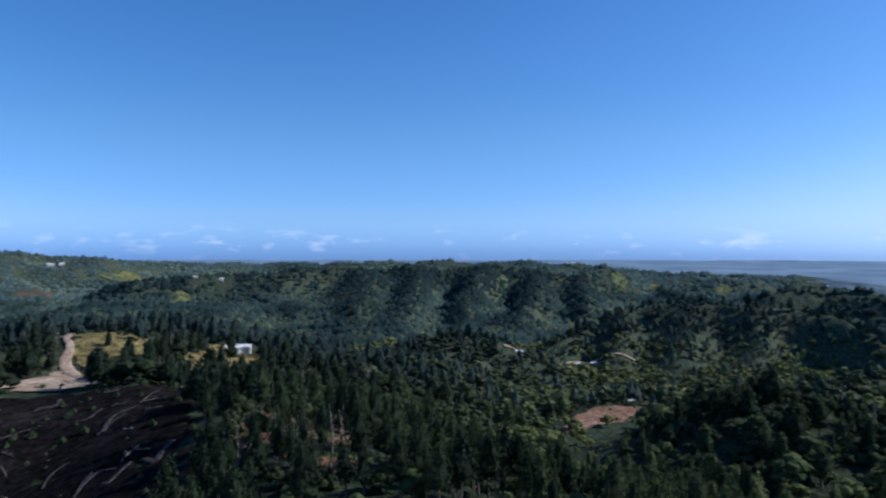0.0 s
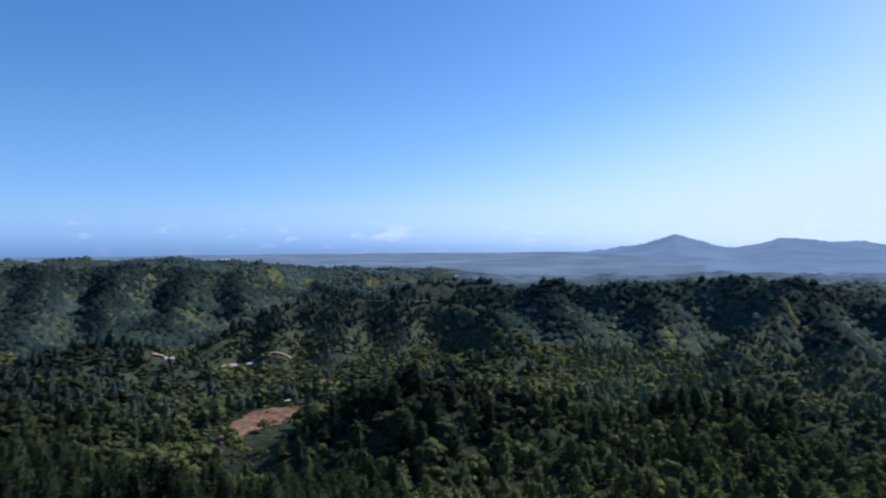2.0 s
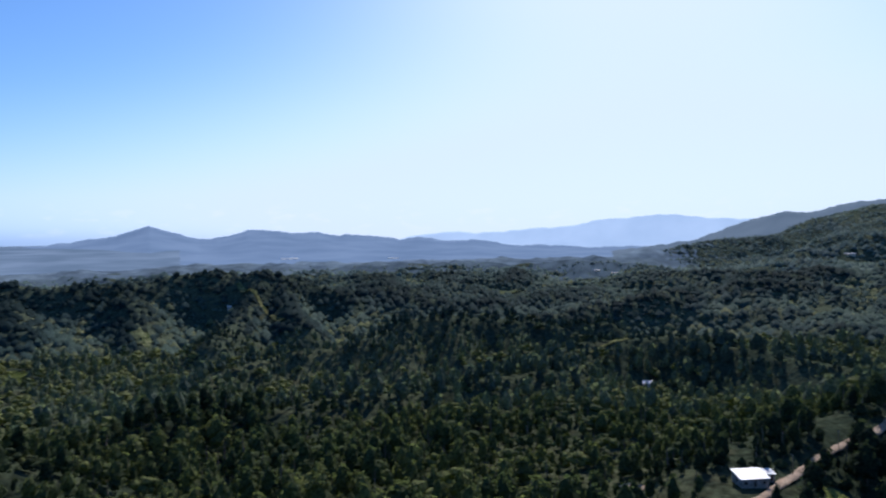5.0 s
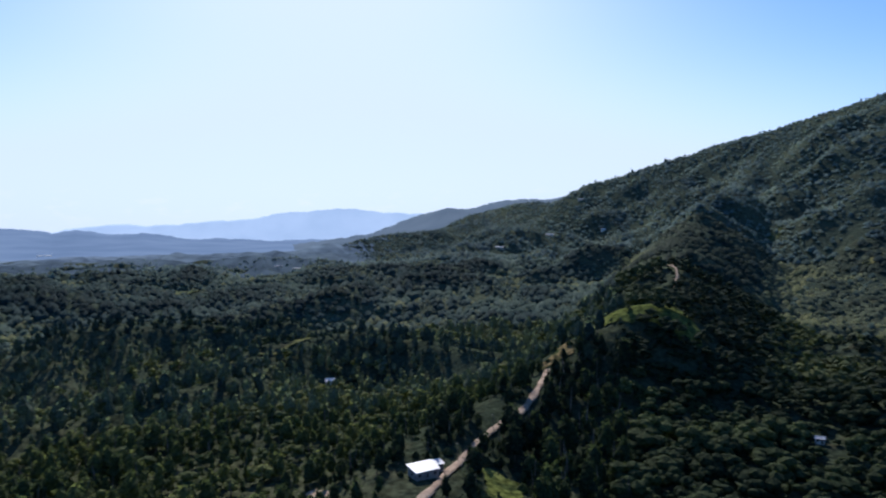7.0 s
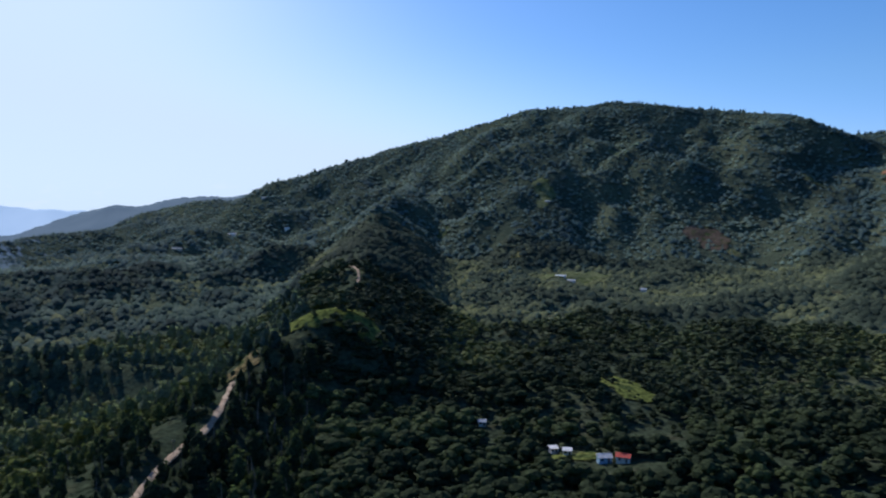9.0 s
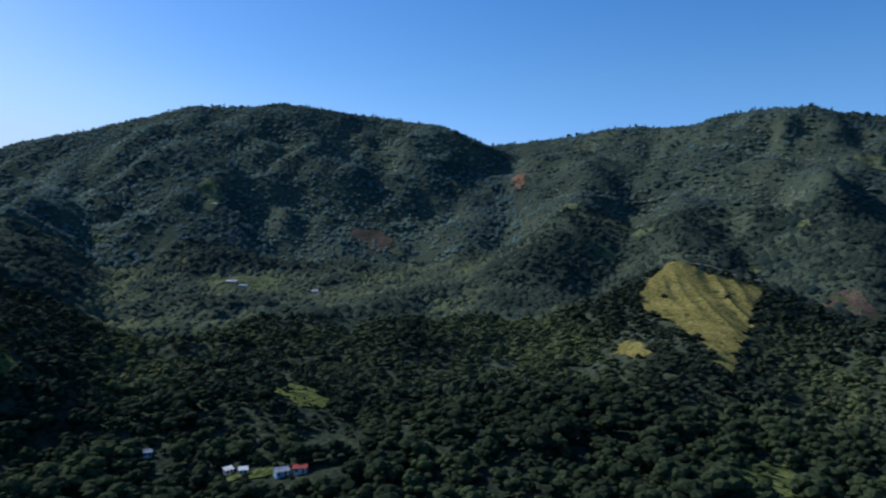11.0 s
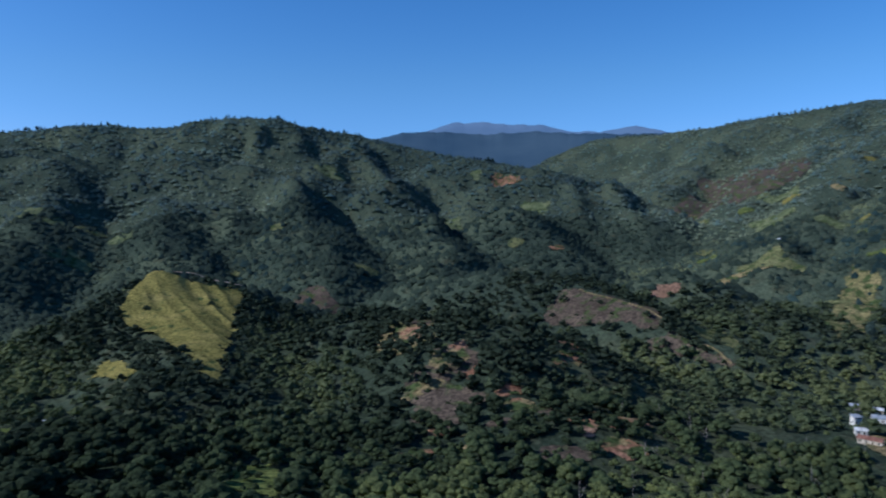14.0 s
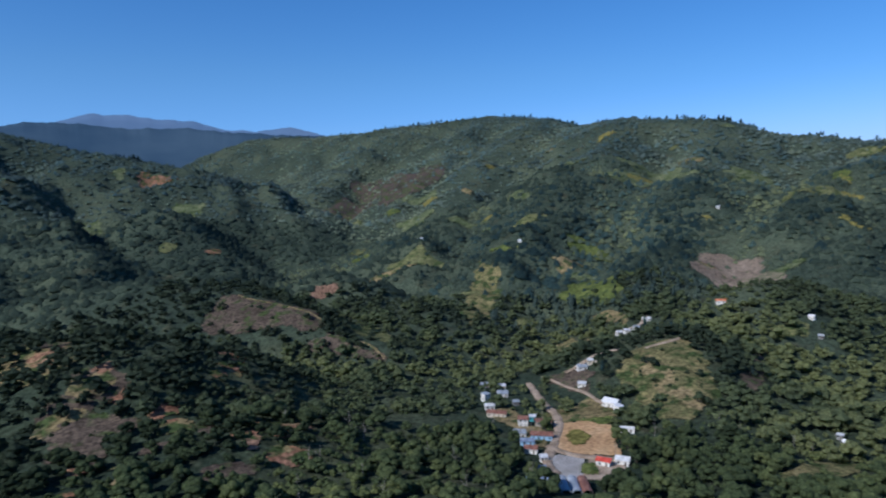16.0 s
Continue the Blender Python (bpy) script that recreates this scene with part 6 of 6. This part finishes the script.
def felled_log(az, d, turn, length):
    """A pale stripped stem lying on the slope, with stubs of its limbs."""
    x, y = polar(az, d)
    a = radians(turn)
    dx, dy = math.cos(a) * length / 2, math.sin(a) * length / 2
    z0, z1 = float(ground_z(x - dx, y - dy)), float(ground_z(x + dx, y + dy))
    base = tagged(new("felled_log"), "pale stripped tree stem lying on the felled slope", "log", "felled logs")
    base.matrix_basis = pose(x, y, (z0 + z1) / 2 + 0.8, 0, 0, turn) @ pose(0, 0, 0, 0, -math.degrees(math.atan2(z1 - z0, length)), 0)
    bm = bmesh.new()
    bmesh.ops.create_cone(bm, segments=7, radius1=0.22, radius2=0.1, depth=length, cap_ends=True, matrix=Matrix.Rotation(radians(90), 4, "Y"))
    part("stem", bm, M_PALE_WOOD, base)
    for k in (-0.2, 0.15, 0.35):
        bm = bmesh.new()
        bmesh.ops.create_cone(bm, segments=5, radius1=0.1, radius2=0.04, depth=1.6, cap_ends=True,
                              matrix=Matrix.Translation((k * length, 0.5 if k > 0 else -0.5, 0.45)) @ Matrix.Rotation(radians(-45 if k > 0 else 45), 4, "X"))
        part("limb", bm, M_PALE_WOOD, base)


M_PALE_WOOD = two_tone("weathered_wood", (0.12, 0.10, 0.085), (0.18, 0.155, 0.13), (0.24, 0.21, 0.18), 0.8, fine=5, depth=0.03)
logs = np.random.default_rng(41)
for _ in range(20):
    felled_log(float(logs.uniform(323, 338)), float(logs.uniform(205, 335)), float(logs.uniform(0, 180)), float(logs.uniform(4, 8)))


MID, OUTER, FAR = 850, 1500, 2750
ICO = (ICO_V, ICO_F)


def tree_thing(kind, label, crown, mat, bark, tints):
    """Meshes of one kind of tree, to be stood up as things: trunk and crown."""
    tr = trunk(0.02, 0.014 if kind == "pine_tree" else 0.02, 0.92 if kind == "pine_tree" else 0.75, 4)
    return kind, label, mesh_from("trunk", tr[0], tr[1], bark), [mesh_from("crown", crown[0], crown[1], mat, tint=np.full(len(crown[0]), c), normals=crown[2]) for c in tints]


def single_trees(x, y, broad, pine):
    """The trees nearest on the crest to the north and round the village stand as things of their own."""
    d, az = np.hypot(x, y), np.degrees(np.arctan2(x, y)) % 360
    vx, vy = polar(222, 405)
    crest = np.where((az > 334) | (az < 24), d, 1e4)
    village = np.hypot(x - vx, y - vy)
    mine = np.zeros(len(x), bool)
    mine[np.argsort(crest)[:240]] = True
    mine[np.argsort(village)[:125]] = True
    tall = [tree_thing("pine_tree", "slender pine with a ragged dark crown on the near crest", c, M_PINE, M_BARK, (0.06, 0.22, 0.42)) for c in pine]
    round_ = [tree_thing("broadleaf_tree", "broad-leaved tree with a rounded green crown", c, M_LEAF, M_BARK, (0.2, 0.42, 0.66)) for c in broad]
    z = ground_z(x, y)
    p = is_pine(x, y)
    for k in np.nonzero(mine)[0]:
        kind, label, stem, crowns = (tall if p[k] else round_)[int(rng.integers(0, len(tall) if p[k] else len(round_)))]
        h = rng.uniform(12, 21) if p[k] else rng.uniform(7, 12)
        base = tagged(new(kind), label, "tree", "pines on the crest" if p[k] else "trees round the village")
        base.matrix_basis = pose(float(x[k]), float(y[k]), float(z[k]) - 0.2, 0, 0, float(rng.uniform(0, 360))) @ Matrix.Diagonal((h * rng.uniform(0.9, 1.2), h, h, 1))
        for nm, me in (("trunk", stem), ("crown", crowns[int(rng.integers(0, 3))])):
            ob = new(nm, me)
            ob.parent = base
    return x[~mine], y[~mine]


def trunks(x, y):
    """Stems of the near woods, joined."""
    stems = [trunk(0.02, 0.016, 0.7, 0) for _ in range(4)]
    stand("near_trunks", "pale brown stems of the near woods", x, y, stems, M_BARK, 8, 16)


def crest_pines():
    """Tall pines in a broken row along the high skylines."""
    row = np.random.default_rng(83)
    xs, ys = [], []
    for _, _, crest in RIDGES:
        if crest[0][1] < 1700 or len(crest) < 6 or max(c[2] for c in crest) < 140:
            continue
        for (a0, d0, z0), (a1, d1, z1) in zip(crest, crest[1:]):
            (px, py), (qx, qy) = polar(a0, d0), polar(a1, d1)
            n = int(math.hypot(qx - px, qy - py) / 7)
            f = row.uniform(0, 1, n)
            xs.append(px + f * (qx - px) + row.normal(0, 16, n))
            ys.append(py + f * (qy - py) + row.normal(0, 16, n))
    x, y = np.concatenate(xs), np.concatenate(ys)
    some = (vnoise(x, y, 70, 84) + 0.6 * vnoise(x, y, 25, 85) > -0.1) & clear_of(x, y)
    x, y = x[some], y[some]
    stand("crest_pines", "tall dark pines in a broken row along the mountain crests", x, y, [pine_crown(14, 3, 5, 0.06) for _ in range(6)], M_FAR_PINE, 9, 13, 1.3)
    stand("crest_trunks", "thin stems of the pines along the mountain crests", x, y, [trunk(0.02, 0.02, 0.5, 0) for _ in range(3)], M_BARK, 9, 13)


def woods():
    broad_near = [broad_crown(10, 8, 0.032, ICO) for _ in range(9)]
    pine_near = [pine_crown(110, 5, 6, 0.034) for _ in range(12)]
    broad_mid = [broad_crown(4, 5, 0.05) for _ in range(9)]
    pine_mid = [pine_crown(16, 3, 5, 0.05) for _ in range(9)]
    broad_hill, pine_hill = [blob(False, 0) for _ in range(9)], [blob(True, 0) for _ in range(9)]
    broad_top, pine_top = [blob(False, 0, True) for _ in range(9)], [blob(True, 0, True) for _ in range(9)]
    for nm, lab, (d0, d1, cell, sectors), tb, tp, mb, mp, wide in (
        ("near_woodland", "dense mixed trees on the slope under the viewpoint", (4, 160, 11.0, None), broad_mid, pine_mid, M_LEAF, M_PINE, 1.2),
        ("near_woodland", "dense mixed trees on the slope south of the viewpoint", (160, 235, 8.0, ((95, 325),)), broad_mid, pine_mid, M_LEAF, M_PINE, 1.1),
        ("near_woodland", "dense mixed trees with ragged dark green crowns on the near slopes", (161, 430, 7.3, None), broad_near, pine_near, M_LEAF, M_PINE, 1.05),
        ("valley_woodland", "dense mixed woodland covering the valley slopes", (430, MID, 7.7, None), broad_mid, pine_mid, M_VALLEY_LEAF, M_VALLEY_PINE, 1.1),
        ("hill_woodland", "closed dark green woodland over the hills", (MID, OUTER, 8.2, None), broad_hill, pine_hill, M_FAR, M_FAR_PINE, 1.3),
        ("mountain_woodland", "woodland on the high mountain sides, coloured blue-green for haze", (OUTER, FAR, 11.0, ((86, 252), (322, 360), (0, 27))), broad_top, pine_top, M_MOUNT, M_MOUNT_PINE, 1.55),
        ("mountain_woodland", "woodland on the eastern valley floor, coloured blue-green for haze", (OUTER, 1680, 11.0, ((27, 86),)), broad_top, pine_top, M_MOUNT, M_MOUNT_PINE, 1.55),
        ("mountain_woodland", "woodland on the highest crests, coloured blue-green for haze", (FAR, 3500, 16.0, ((90, 116), (194, 228))), broad_top, pine_top, M_MOUNT, M_MOUNT_PINE, 1.8),
    ):
        x, y = scatter(d0, d1, cell, 100 + d0, sectors=sectors)
        if d0 == 161:
            az = np.degrees(np.arctan2(x, y)) % 360
            fine = (np.hypot(x, y) > 235) | (az < 95) | (az > 325)
            x, y = x[fine], y[fine]
            x, y = single_trees(x, y, [broad_crown(26, 9, 0.026, ICO) for _ in range(5)], [pine_crown(330, 6, 7, 0.024, 0.36, 0.7) for _ in range(6)])
        p = is_pine(x, y)
        if d0 == 161:
            az = np.degrees(np.arctan2(x, y)) % 360
            bare = p & ((az > 300) | (az < 110))
            trunks(x[bare], y[bare])
        small = 0.82 if d0 >= MID else 1.0 if d0 > 100 else 0.75
        sink, lean = (0.2, 1.3) if d0 >= MID else (0.0 if d0 > 150 else 0.06, 1.22 if d0 == 430 else 1.28)
        roof = 0.43 if d0 >= MID else 0.45 if d0 == 430 else 0.15
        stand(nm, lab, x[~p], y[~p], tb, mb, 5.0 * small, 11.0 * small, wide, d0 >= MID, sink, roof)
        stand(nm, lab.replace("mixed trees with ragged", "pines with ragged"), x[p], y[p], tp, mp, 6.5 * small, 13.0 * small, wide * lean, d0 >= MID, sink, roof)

    crest_pines()
    shrubs = [blob(False, 2) for _ in range(6)]
    x, y = scatter(150, 480, 8.0, 900)
    stand("shrubs", "low green scrub under and between the trees", x, y, shrubs, M_LEAF, 1.8, 3.6, 1.25)
    bank = np.random.default_rng(61)
    x, y = np.array([polar(bank.uniform(108, 115.5), bank.uniform(414, 446)) for _ in range(120)]).T
    stand("shrubs", "shaded dark green thicket on the bank below the grass crest", x, y, broad_near, M_LEAF, 2.5, 6.5, 1.2)
    x, y = scatter(170, 900, 4.6, 950, bushes_only=True)
    stand("bushes", "low scattered bushes on the open ground", x, y, shrubs, M_LEAF, 0.9, 2.6, 1.2)


woods()


# ---- leafless trees standing pale among the green ----
M_DEAD_WOOD = two_tone("bleached_wood", (0.16, 0.14, 0.12), (0.24, 0.21, 0.18), (0.32, 0.29, 0.25), 1.2, fine=5, depth=0.03)
DEAD_STEMS = [trunk(0.05, 0.017, 0.98, 0) for _ in range(4)]
DEAD_STEMS = [mesh_from("trunk", v, f, M_DEAD_WOOD) for v, f in DEAD_STEMS]
DEAD_LIMB = mesh_from("limb", *trunk(0.06, 0.016, 0.98, 2), M_DEAD_WOOD)


def dead_tree(az, d, h, k):
    """A leafless tree: bare stem with rising limbs."""
    x, y = polar(az, d)
    base = tagged(new("dead_tree"), "pale leafless tree standing among green woods", "tree", "leafless trees")
    base.matrix_basis = pose(x, y, float(ground_z(x, y)) - 0.3, 0, 0, 67 * k) @ Matrix.Scale(h, 4)
    ob = new("trunk", DEAD_STEMS[k % 4])
    ob.parent = base
    for i in range(0 if 300 < az else 4):
        limb = new("limb", DEAD_LIMB)
        limb.parent = base
        limb.matrix_basis = pose(0, 0, 0.36 + 0.12 * i, 0, 0, 140 * i + 31 * k) @ pose(0, 0, 0, 0, 48 - 4 * i, 0) @ Matrix.Scale(0.42 - 0.05 * i, 4)


dead = np.random.default_rng(61)
for k in range(46):
    if k < 30:
        dead_tree(float(dead.uniform(196, 221)), float(dead.uniform(300, 430)), float(dead.uniform(8, 13)), k)
    elif k < 38:
        dead_tree(float(dead.uniform(229, 244)), float(dead.uniform(360, 470)), float(dead.uniform(8, 12)), k)
    else:
        dead_tree(float(dead.uniform(341, 352)), float(dead.uniform(180, 235)), float(dead.uniform(13, 19)), k)
